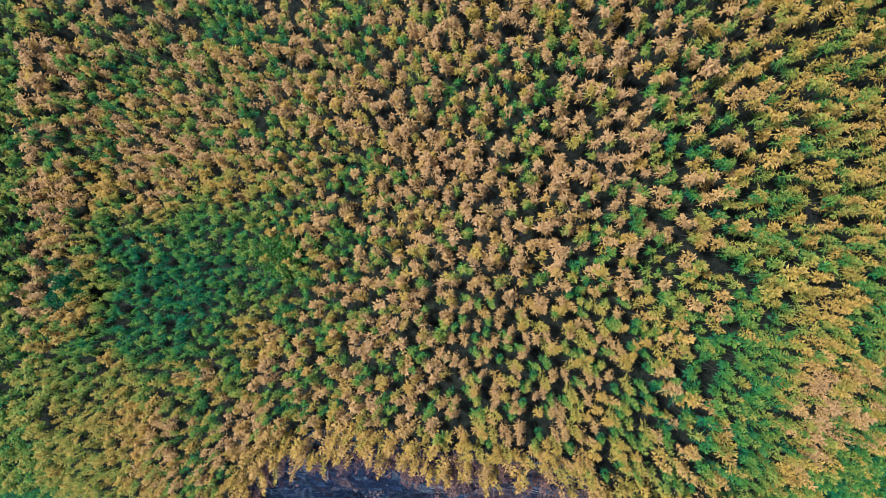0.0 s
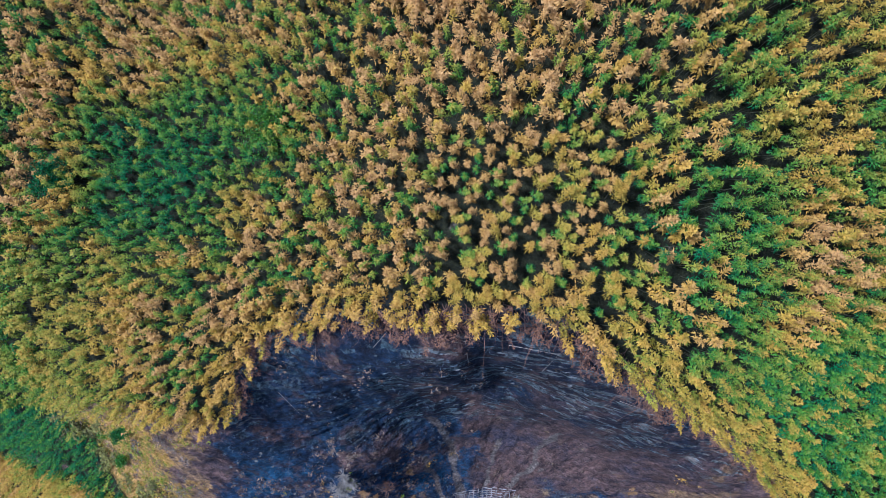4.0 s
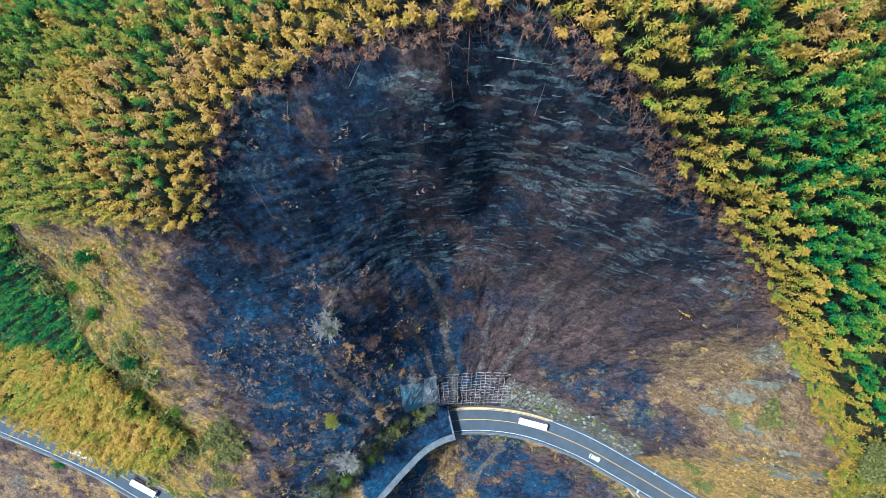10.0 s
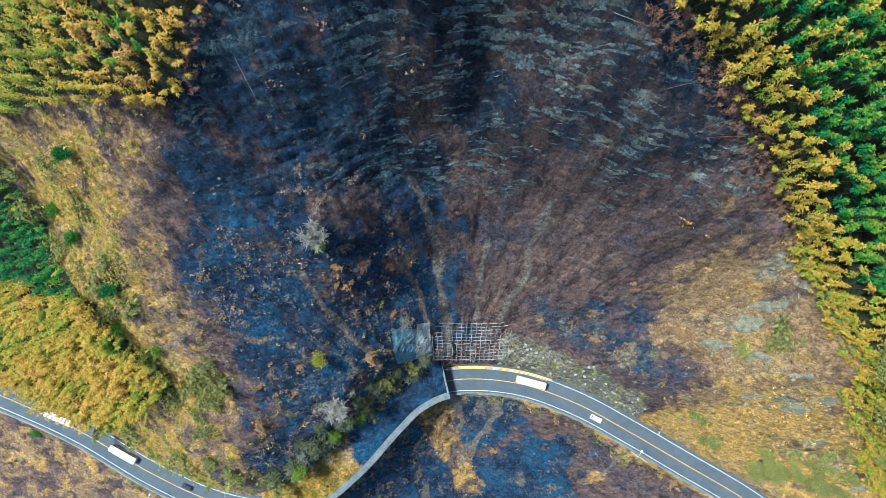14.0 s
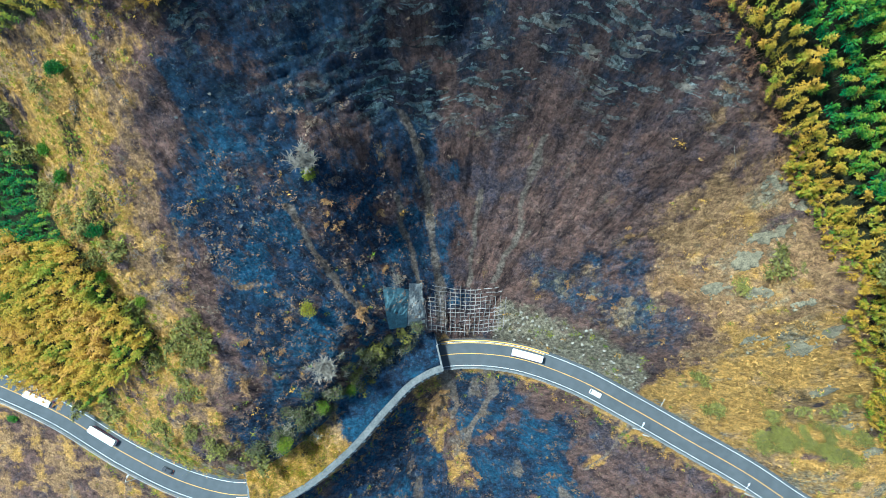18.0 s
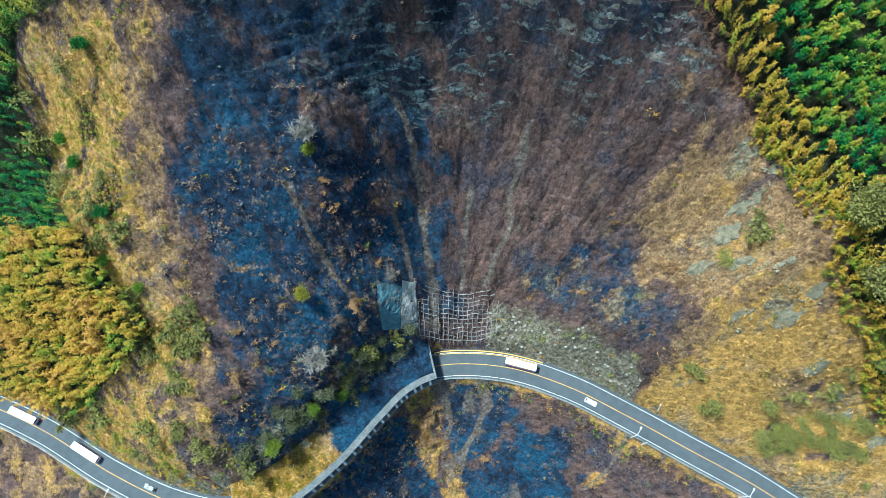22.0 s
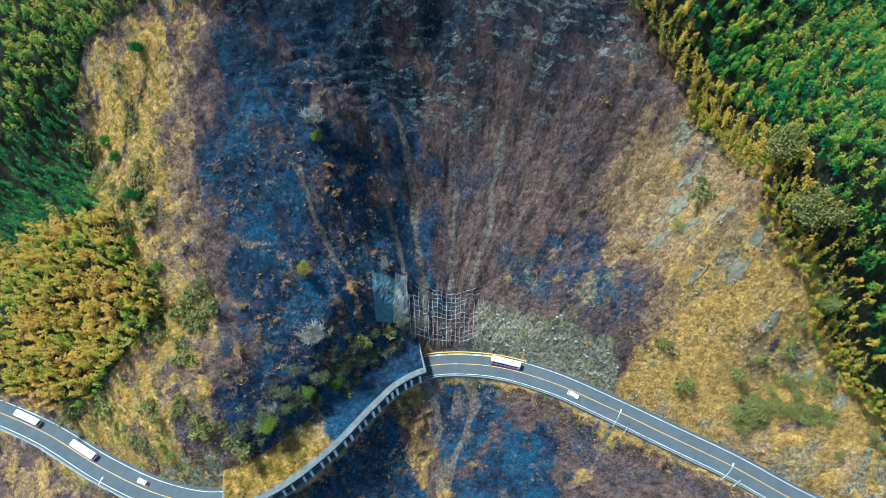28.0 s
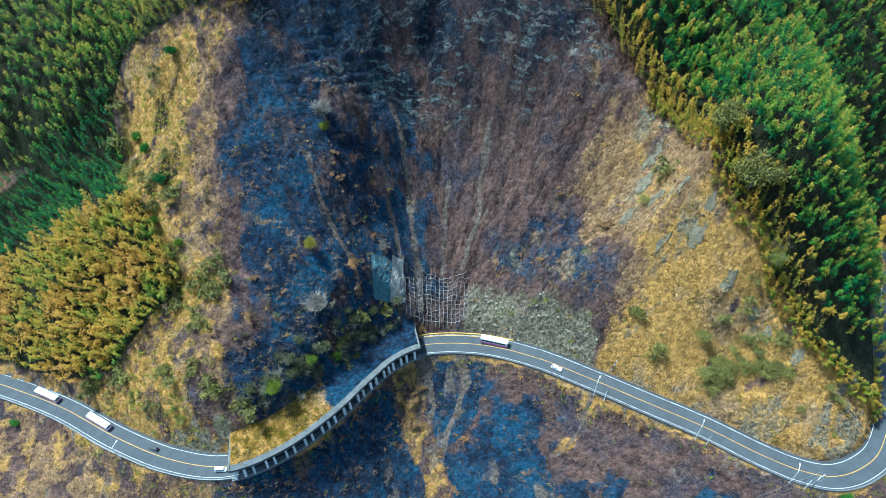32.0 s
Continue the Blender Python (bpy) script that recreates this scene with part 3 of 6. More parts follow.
def leaf_material():
    """Bamboo leaf: tint 0 is straw, 0.5 yellow-green, 1 deep green."""
    m, n, l, b = material("bamboo_leaf")
    at = n.new("ShaderNodeAttribute")
    at.attribute_name = "tint"
    ramp = n.new("ShaderNodeValToRGB")
    stops = ((0.0, (0.48, 0.265, 0.078)), (0.3, (0.47, 0.275, 0.030)), (0.55, (0.27, 0.270, 0.022)), (0.8, (0.070, 0.190, 0.012)), (1.0, (0.012, 0.118, 0.032)))
    ramp.color_ramp.elements[0].color, ramp.color_ramp.elements[0].position = (*stops[0][1], 1), 0
    ramp.color_ramp.elements[1].color, ramp.color_ramp.elements[1].position = (*stops[-1][1], 1), 1
    for p, c in stops[1:-1]:
        ramp.color_ramp.elements.new(p).color = (*c, 1)
    l.new(at.outputs["Fac"], ramp.inputs[0])
    geo, hsv, span = n.new("ShaderNodeNewGeometry"), n.new("ShaderNodeHueSaturation"), n.new("ShaderNodeMapRange")
    span.inputs["To Min"].default_value, span.inputs["To Max"].default_value = 0.72, 1.25
    l.new(geo.outputs["Random Per Island"], span.inputs["Value"])
    l.new(span.outputs[0], hsv.inputs["Value"])
    l.new(ramp.outputs[0], hsv.inputs["Color"])
    l.new(hsv.outputs[0], b.inputs["Base Color"])
    b.inputs["Roughness"].default_value = 0.6
    b.inputs["Specular IOR Level"].default_value = 0.25
    thin, both = n.new("ShaderNodeBsdfTranslucent"), n.new("ShaderNodeMixShader")
    l.new(hsv.outputs[0], thin.inputs["Color"])
    both.inputs[0].default_value = 0.3
    l.new(b.outputs[0], both.inputs[1])
    l.new(thin.outputs[0], both.inputs[2])
    l.new(both.outputs[0], n["Material Output"].inputs["Surface"])
    return m


GROUND, LEAF = ground_material(), leaf_material()
ASPHALT = mottled("asphalt", (0.058, 0.066, 0.074), (0.082, 0.091, 0.100), 0.12, 0.9, 0.0, fine=3)
WHITE_LINE = mottled("white_road_paint", (0.40, 0.40, 0.39), (0.66, 0.66, 0.64), 0.6, 0.7, 0.0)
YELLOW_LINE = mottled("yellow_road_paint", (0.50, 0.28, 0.05), (0.70, 0.42, 0.09), 0.6, 0.7, 0.0)
CONCRETE = mottled("weathered_concrete", (0.07, 0.076, 0.080), (0.17, 0.172, 0.168), 0.25, 0.9, 0.25)
PALE_CONCRETE = mottled("pale_concrete", (0.55, 0.55, 0.54), (0.80, 0.80, 0.78), 0.4, 0.85, 0.15)
GREY_CONCRETE = mottled("sooty_concrete", (0.15, 0.13, 0.12), (0.34, 0.30, 0.275), 0.3, 0.95, 0.3)
STEEL = mottled("galvanised_steel", (0.26, 0.27, 0.28), (0.42, 0.43, 0.44), 1.5, 0.55, 0.0, 0.7)
CULM = mottled("bamboo_culm", (0.025, 0.028, 0.012), (0.07, 0.065, 0.028), 1.0, 0.6, 0.05)
SCORCHED = mottled("scorched_stem", (0.075, 0.038, 0.026), (0.24, 0.125, 0.070), 0.8, 0.8, 0.0)
DEAD_WOOD = mottled("bleached_wood", (0.14, 0.12, 0.10), (0.32, 0.28, 0.225), 1.0, 0.8, 0.2)
BARK = mottled("bark", (0.06, 0.05, 0.04), (0.15, 0.12, 0.09), 1.5, 0.9, 0.4)
DARK_DRAIN = mottled("sooty_drain", (0.03, 0.032, 0.036), (0.08, 0.082, 0.085), 0.5, 0.95, 0.1)
WET_STONE = mottled("wet_stained_concrete", (0.018, 0.045, 0.062), (0.075, 0.150, 0.175), 0.5, 0.8, 0.3)
APRON_STONE = mottled("stained_sprayed_concrete", (0.11, 0.115, 0.11), (0.33, 0.32, 0.29), 0.3, 0.9, 0.3)
RUST = mottled("scorched_bamboo_leaf", (0.060, 0.028, 0.020), (0.24, 0.11, 0.048), 0.25, 0.8, 0.0)
DARK_OLIVE = mottled("dark_olive_leaf", (0.022, 0.032, 0.012), (0.125, 0.125, 0.040), 0.6, 0.85, 0.0)
OLIVE = mottled("olive_leaf", (0.060, 0.062, 0.010), (0.230, 0.205, 0.032), 0.7, 0.8, 0.0)
SOOTY_ROCK = mottled("sooty_rock", (0.012, 0.018, 0.026), (0.07, 0.088, 0.095), 0.8, 0.95, 0.6)
ROCK = mottled("slaty_rock", (0.030, 0.034, 0.036), (0.13, 0.13, 0.12), 0.6, 0.9, 0.6)


# ---- building blocks ----
def mesh_of(name, verts, faces, mat, smooth_shade=False, tint=None):
    """faces: an (n, 3) or (n, 4) index array."""
    verts, faces = np.asarray(verts, np.float32), np.asarray(faces, np.int32)
    me = bpy.data.meshes.new(name)
    n, w = faces.shape
    me.vertices.add(len(verts))
    me.vertices.foreach_set("co", verts.ravel())
    me.loops.add(n * w)
    me.loops.foreach_set("vertex_index", faces.ravel())
    me.polygons.add(n)
    me.polygons.foreach_set("loop_start", np.arange(0, n * w, w, dtype=np.int32))
    me.polygons.foreach_set("use_smooth", np.full(n, smooth_shade))
    me.materials.append(mat)
    if tint is not None:
        me.attributes.new("tint", "FLOAT", "POINT").data.foreach_set("value", np.asarray(tint, np.float32))
    me.update(calc_edges=True)
    return me


def adopt(ob, parent):
    """Makes ob, built in world places, a part of parent."""
    ob.parent = parent
    ob.matrix_parent_inverse = parent.matrix_basis.inverted() if parent.parent is None else (parent.parent.matrix_basis @ parent.matrix_parent_inverse @ parent.matrix_basis).inverted()
    return ob


def part(name, bm, mat, parent, label=""):
    """Links a bmesh (or a mesh) as one part under a thing."""
    if isinstance(bm, bmesh.types.BMesh):
        me = bpy.data.meshes.new(name)
        bm.to_mesh(me)
        bm.free()
        me.materials.append(mat)
    else:
        me = bm
    return tagged(adopt(new(name, me), parent), label)


def thing(name, at, label, category, group="", kind=""):
    ob = new(name)
    ob.empty_display_size = 0.5
    ob.location = at
    ob.matrix_basis = Matrix.Translation(at)
    return tagged(ob, label, category, group, kind)


def box(x0, x1, y0, y1, z0, z1, bevel=0.0, taper=0.0):
    bm = bmesh.new()
    bmesh.ops.create_cube(bm, size=1)
    for v in bm.verts:
        k = 1 - taper * (v.co.z > 0)
        v.co = Vector(((x0 + x1) / 2 + v.co.x * (x1 - x0) * k, (y0 + y1) / 2 + v.co.y * (y1 - y0) * k, (z0 + z1) / 2 + v.co.z * (z1 - z0)))
    if bevel:
        bmesh.ops.bevel(bm, geom=bm.edges[:], offset=bevel, segments=2, affect="EDGES")
    return bm


def tube_arrays(a, b, r0, r1, sides=5):
    """One tapered stem as vertices and quads."""
    a, b = np.asarray(a, float), np.asarray(b, float)
    d = b - a
    d = d / (np.linalg.norm(d) + 1e-9)
    u = np.cross(d, (0.3, 0.9, 0.31))
    u /= np.linalg.norm(u)
    w = np.cross(d, u)
    an = np.arange(sides) * 2 * math.pi / sides
    ring = np.cos(an)[:, None] * u + np.sin(an)[:, None] * w
    v = np.vstack([a + ring * r0, b + ring * r1])
    i = np.arange(sides)
    j = (i + 1) % sides
    return v, np.stack([i, j, j + sides, i + sides], 1)


def gather(pieces):
    """Joins (verts, faces) pairs."""
    vs, fs, n = [], [], 0
    for v, f in pieces:
        vs.append(v)
        fs.append(np.asarray(f) + n)
        n += len(v)
    return np.vstack(vs), np.vstack(fs)


def ribbon(i0, i1, d0, d1, z0, z1=None, step=1, dash=0):
    """A strip along the road line between two offsets, as vertices and quads."""
    k = np.arange(i0, i1 + 1, step)
    z1 = z0 if z1 is None else z1
    a = np.column_stack([LINE[k] + NORMAL[k] * d0, LINE_Z[k] + z0])
    b = np.column_stack([LINE[k] + NORMAL[k] * d1, LINE_Z[k] + z1])
    v = np.empty((2 * len(k), 3))
    v[0::2], v[1::2] = a, b
    i = np.arange(len(k) - 1)
    if dash:
        i = i[(i // dash) % 3 == 0]
    return v, np.stack([2 * i, 2 * i + 2, 2 * i + 3, 2 * i + 1], 1)


def beam_along(i0, i1, d0, d1, z0, z1, step=1):
    """A bar of rectangular section along the road line."""
    lo, hi = min(d0, d1), max(d0, d1)
    k = np.arange(i0, i1 + 1, step)
    rows = [np.column_stack([LINE[k] + NORMAL[k] * d, LINE_Z[k] + z]) for d, z in ((lo, z0), (hi, z0), (hi, z1), (lo, z1))]
    n = len(k)
    v = np.stack(rows, 1).reshape(-1, 3)
    f = []
    for a in range(4):
        c = (a + 1) % 4
        i = np.arange(n - 1) * 4
        f.append(np.stack([i + a, i + c, i + 4 + c, i + 4 + a], 1))
    f.append(np.array([[3, 2, 1, 0], [4 * n - 4, 4 * n - 3, 4 * n - 2, 4 * n - 1]]))
    return v, np.vstack(f)


# ---- the ground: one sheet ----
def steps(lo, hi, fine, a, b, grow=1.16):
    out = list(np.arange(a, b + 1e-6, fine))
    s, v = fine, out[-1]
    while v < hi:
        s = min(s * grow, 160)
        v += s
        out.append(v)
    s, v = fine, out[0]
    while v > lo:
        s = min(s * grow, 160)
        v -= s
        out.insert(0, v)
    return np.array(out)


gx = steps(-2000, 2000, 0.78, -128, 168)
gy = steps(-2000, 2000, 0.56, -222, -38)
GX, GY = np.meshgrid(gx, gy)
cover = ground_parts(GX, GY)
nx, ny = len(gx), len(gy)
gi = (np.arange(ny - 1)[:, None] * nx + np.arange(nx - 1)[None, :]).ravel()
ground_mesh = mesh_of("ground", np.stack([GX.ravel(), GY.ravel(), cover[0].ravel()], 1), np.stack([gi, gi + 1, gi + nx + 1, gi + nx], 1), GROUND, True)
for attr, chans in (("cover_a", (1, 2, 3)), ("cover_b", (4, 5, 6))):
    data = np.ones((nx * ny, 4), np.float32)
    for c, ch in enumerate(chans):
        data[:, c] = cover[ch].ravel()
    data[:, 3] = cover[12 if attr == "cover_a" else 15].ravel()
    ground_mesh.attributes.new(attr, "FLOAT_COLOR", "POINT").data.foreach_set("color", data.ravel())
ground_mesh.attributes.new("layer", "FLOAT", "POINT").data.foreach_set("value", cover[11].ravel().astype(np.float32))
flow = np.zeros((nx * ny, 3), np.float32)
flow[:, 0], flow[:, 1] = cover[13].ravel(), cover[14].ravel()
ground_mesh.attributes.new("flow", "FLOAT_VECTOR", "POINT").data.foreach_set("vector", flow.ravel())
ground = tagged(new("ground", ground_mesh), "steep burnt mountainside of dark rock, ash, brown soil and straw-coloured grass", "hillside", kind="structure")

# ---- road ----
LAST = len(LINE) - 1
road = tagged(new("road", mesh_of("road", *ribbon(0, LAST, -HALF - 0.5, HALF + 0.5, 0.0), ASPHALT)), "two-lane grey asphalt mountain road winding along the slope", "road", kind="structure")
for nm, mat, d0, d1 in (("edge_line", WHITE_LINE, HALF - 0.31, HALF - 0.15), ("edge_line", WHITE_LINE, -HALF + 0.15, -HALF + 0.31), ("centre_line", YELLOW_LINE, -0.14, 0.10)):
    part(nm, mesh_of(nm, *ribbon(0, LAST, d0, d1, 0.035), mat), mat, road)
for nm, mat, d0, d1, z1 in (("drain", DARK_DRAIN, HALF + 0.5, HALF + 1.15, 0.12), ("outer_wall", CONCRETE, -HALF - 0.9, -HALF - 0.5, 0.35)):
    part(nm, mesh_of(nm, *beam_along(0, LAST, d0, d1, -1.5, z1), mat), mat, road)


# ---- bamboo woods ----
def plume_leaves(tops, heights, widths, leans, tints, per):
    """Feathery plumes of many bamboos: slim leaves that stand out and droop all round the bowed upper culm."""
    n = len(tops)
    m = n * per
    who = np.repeat(np.arange(n), per)
    t = rng.random(m) ** 0.85                                     # 0 top, 1 low
    az = rng.uniform(0, 2 * math.pi, m)
    az += 0.35 * np.sin(3 * az + rng.uniform(0, 6.28, n)[who] + 4 * t)   # fronds stand in bunches
    h, w = heights[who], widths[who]
    out = np.stack([np.cos(az), np.sin(az), np.zeros(m)], 1)
    base = tops[who].copy()
    base[:, 2] -= t * h * 0.85
    base[:, :2] -= leans[who] * (t ** 1.3)[:, None]
    base += out * (w * (0.05 + 0.62 * t ** 0.6) * rng.uniform(0.1, 1.0, m))[:, None]
    base += rng.normal(0, 0.06, (m, 3)) * w[:, None]
    way = 0.9 * out + np.array([0, 0, 1.0]) * (0.75 - 1.25 * t)[:, None] + rng.normal(0, 0.28, (m, 3))
    way[:, :2] += 0.25 * leans[who]
    way /= np.linalg.norm(way, axis=1)[:, None]
    length = rng.uniform(0.6, 1.25, m) * (0.20 + 0.28 * w)
    tip = base + way * length[:, None]
    tip[:, 2] -= 0.12 * length
    side = np.cross(way, np.array([0, 0, 1.0]) + 0.3 * out)
    side /= np.linalg.norm(side, axis=1)[:, None] + 1e-6
    wide = length * rng.uniform(0.10, 0.17, m) * np.where(widths[who] > 1.45, 2.0, 1.2)
    roll = rng.uniform(-0.7, 0.7, m)
    sv = side * (wide * np.cos(roll))[:, None] + np.array([0, 0, 1.0]) * (wide * np.sin(roll))[:, None]
    v = np.stack([base - sv, tip, base + sv], 1).reshape(-1, 3)
    f = np.arange(m * 3).reshape(-1, 3)
    # crown shading worked into the tint: light tops, greener and darker low leaves
    tv = np.repeat(np.clip(tints[who] + rng.normal(0, 0.03, m) + np.where(tints[who] > 0.45, 0.32, 0.10) * (t - 0.45), 0, 1), 3)
    return v, f, tv


def wood_tint(x, y):
    """How green the bamboo stands: straw on the ridge, green on the flanks, yellow at the burnt rim."""
    fleck = rng.random(len(x))
    g = 0.52 * fbm(x, y, 14, 3, 51) + 0.48 * fleck
    t = np.interp(g, (0.22, 0.44, 0.53, 0.62, 0.78), (0.0, 0.10, 0.40, 0.68, 0.86))
    yellow = smooth(38, 60, x) * (1 - inside(x, y, TAN_WOOD, 5, 5))
    t = t + yellow * 0.6 * (0.60 + 0.4 * (fleck - 0.5) - t)
    flank = smooth(62, 84, x - 0.15 * (y + 40)) * (1 - inside(x, y, TAN_WOOD, 5, 5))
    t = t + flank * (0.66 + 0.34 * fbm(x, y, 9, 2, 54) + 0.34 * (fleck - 0.5) - t)
    t = np.where((flank > 0.5) & (fleck > 0.84), 0.5, t)
    teal = inside(x, y, TEAL_WOOD, 10, 14) * (fleck < 0.72)
    t = t + teal * (0.84 + 0.2 * fbm(x, y, 6, 2, 56) - t)
    dark = inside(x, y, DARK_WOOD, 8, 8) * (fleck < 0.38)
    t = t + dark * (0.76 + 0.24 * fbm(x, y, 6, 2, 57) - t)
    edge = 1 - inside(x, y, TOP_WOOD, 9, 3)
    rim = np.where(x > 30, 0.42 + 0.24 * (fleck - 0.5), 0.30 + 0.30 * (fleck - 0.5))
    t = np.where(edge > 0.04 + 0.1 * fleck, rim, t)
    west = smooth(-58, -88, x) * smooth(-18, -42, y)
    t = t * (1 - west) + west * (0.38 + 0.22 * fleck)
    t = np.where(x < -105, np.maximum(t, 0.50 + 0.32 * fleck), t)
    clump = inside(x, y, WEST_CLUMP, 3, 1) > 0.5
    t = np.where(clump, 0.05 + 0.62 * fbm(x, y, 8, 2, 55) + 0.25 * (fleck - 0.4), t)
    ravine = inside(x, y, WEST_RAVINE, 3, 1) > 0.5
    t = np.where(ravine, 0.86 + 0.14 * fleck, t)
    return np.clip(t, 0, 1)


def scatter(x0, x1, y0, y1, gap):
    xs, ys = np.meshgrid(np.arange(x0, x1, gap), np.arange(y0, y1, gap))
    x = xs.ravel() + rng.uniform(-0.5, 0.5, xs.size) * gap
    y = ys.ravel() + (xs.ravel() / gap % 2 < 1) * 0.5 * gap + rng.uniform(-0.5, 0.5, xs.size) * gap
    return x, y


def in_wood(x, y):
    return np.maximum.reduce([inside(x, y, TOP_WOOD, 4, 1.5), inside(x, y, WEST_CLUMP, 4, 3), inside(x, y, WEST_RAVINE, 4, 3)]) > 0.22


NEAR = (2, 34, -38, -8)   # the stretch of ridge where every bamboo is a thing of its own
wx, wy = scatter(-215, 225, -172, 74, 1.88)
far = (wx < -150) | (wx > 170) | (wy > 52)
thin = np.where(far | (inside(wx, wy, WEST_RAVINE, 4, 1) > 0.5), 0.6, 1.0)
flank_w = np.maximum(smooth(62, 84, wx - 0.15 * (wy + 40)) * (1 - inside(wx, wy, TAN_WOOD, 5, 5)), smooth(-88, -112, wx) * (inside(wx, wy, WEST_CLUMP, 4, 1) < 0.5)) * smooth(0.55, 1.0, inside(wx, wy, TOP_WOOD, 9, 1))   # taller, fuller bamboo on the flanks
keep = in_wood(wx, wy) & (rng.random(len(wx)) < thin * (1 - 0.34 * flank_w))
wx, wy, flank_w = wx[keep], wy[keep], flank_w[keep]
keep = np.abs(road_at(wx, wy)[1]) > 8.5
wx, wy, flank_w = wx[keep], wy[keep], flank_w[keep]
wz = ground_z(wx, wy)
wt = wood_tint(wx, wy)
tall = 10.0 + 3.0 * (fbm(wx, wy, 14, 2, 61) - 0.5) + rng.normal(0, 1.6, len(wx)) - 2.6 * (rng.random(len(wx)) < 0.25)
rimv = inside(wx, wy, TOP_WOOD, 6, 1)
tall = tall * np.where(wy > -170, 0.9 + 0.1 * rimv, 1)
size = (rng.uniform(0.95, 1.5, len(wx)) + 0.42 * flank_w + 0.4 * (inside(wx, wy, WEST_CLUMP, 4, 1) > 0.5)) * (1 + 0.15 * (wt < 0.4))
fall = np.stack([hill(wx - 3, wy) - hill(wx + 3, wy), hill(wx, wy - 3) - hill(wx, wy + 3)], 1)
wl = 0.9 * fall / (np.linalg.norm(fall, axis=1)[:, None] + 1.5) + rng.normal(0, 0.8, (len(wx), 2)) * (1 + 0.8 * (inside(wx, wy, WEST_CLUMP, 4, 1) > 0.5))[:, None]
size = np.where(inside(wx, wy, WEST_RAVINE, 4, 1) > 0.5, size * 1.1, size)
tall = np.where(inside(wx, wy, WEST_RAVINE, 4, 1) > 0.5, tall * rng.uniform(0.5, 1.1, len(wx)), tall)
edge_out = (1 - inside(wx, wy, TOP_WOOD, 5, 1)) * 2.2
wl[:, 0] += edge_out * np.clip((20 - wx) / 60, -1, 1) * np.where(wx < -60, 0.2, 1)
wl[:, 1] -= edge_out * np.where(wx > 60, 0.4, 0.8)
single = (wx > NEAR[0]) & (wx < NEAR[1]) & (wy > NEAR[2]) & (wy < NEAR[3])
tops = np.stack([wx + wl[:, 0], wy + wl[:, 1], wz + tall], 1)
plume_h = rng.uniform(3.8, 5.8, len(wx)) - 0.4 * flank_w + np.where(wx > 85, 5.0, 2.5) * (inside(wx, wy, TOP_WOOD, 5, 1) < 0.9)


def culms(x, y, z, tops_):
    """Slim three-sided stems from the ground to near the top."""
    n = len(x)
    an = np.arange(3) * 2.094
    ring = np.stack([np.cos(an), np.sin(an), 0 * an], 1)
    lo = np.stack([x, y, z - 0.3], 1)[:, None, :] + ring[None] * 0.06
    hi = tops_[:, None, :] - np.array([0, 0, 0.6]) + ring[None] * 0.02
    v = np.concatenate([lo, hi], 1).reshape(-1, 3)
    i = np.arange(n)[:, None] * 6
    f = np.concatenate([i + np.array([[a, (a + 1) % 3, 3 + (a + 1) % 3, 3 + a]]) for a in range(3)])
    return v, f


rest = ~single
close = rest & (wx > -100) & (wx < 112) & (wy > -75) & (wy < 46)
east_near = rest & ~close & (wx >= 60) & (wx < 128) & (wy < 30)
east_far = rest & ~close & (wx >= 60) & ~east_near
for sel, per, lab in ((close, 100, "dense bamboo wood on the ridge, straw-coloured with green patches"),
                      (east_near, 130, "dense green bamboo wood with a yellowed rim beside the burnt slope"),
                      (east_far, 80, "dense green bamboo wood on the far flank of the ridge"),
                      (rest & ~close & (wx < 60), 78, "pale yellow and green bamboo on the western slope above the road")):
    grove = thing("bamboo_grove", (float(wx[sel].mean()), float(wy[sel].mean()), float(wz[sel].mean())), lab, "bamboo", kind="stuff")
    v, f, tv = plume_leaves(tops[sel], plume_h[sel], size[sel] * (1 if lab[:4] != "pale" else 1.1), wl[sel], wt[sel], per)
    part("foliage", mesh_of("foliage", v, f, LEAF, False, tv), LEAF, grove)
    part("culms", mesh_of("culms", *culms(wx[sel], wy[sel], wz[sel], tops[sel]), CULM), CULM, grove)

# scorched bamboo along the burnt rim
ex, ey = scatter(-60, 150, -165, -28, 1.25)
edge_v = inside(ex, ey, TOP_WOOD, 5, 2.5)
fringe = (edge_v > 0.05) & (edge_v < 0.55) & ((ex > -50) | (ey > -66)) & (ex < 104 - 10 * rng.random(len(ex))) & (rng.random(len(ex)) < 0.8)
ex, ey = ex[fringe], ey[fringe]
ez, en = ground_z(ex, ey), len(ex)
inward = np.stack([12 - ex, -95 - ey], 1)
inward /= np.linalg.norm(inward, axis=1)[:, None]
el = inward * rng.uniform(0.3, 2.2, en)[:, None] + rng.normal(0, 0.6, (en, 2))
et = np.stack([ex + el[:, 0], ey + el[:, 1], ez + rng.uniform(2.5, 6.5, en)], 1)
fringe_wood = thing("scorched_bamboo", (float(ex.mean()), float(ey.mean()), float(ez.mean())), "rust-brown scorched bamboo along the rim of the burn", "bamboo", kind="stuff")
v, f, tv = plume_leaves(et, rng.uniform(2.0, 4.5, en), rng.uniform(0.7, 1.4, en), el, np.zeros(en), 40)
part("foliage", mesh_of("foliage", v, f, RUST, False, tv), RUST, fringe_wood)
part("culms", mesh_of("culms", *culms(ex, ey, ez, et), SCORCHED), SCORCHED, fringe_wood)

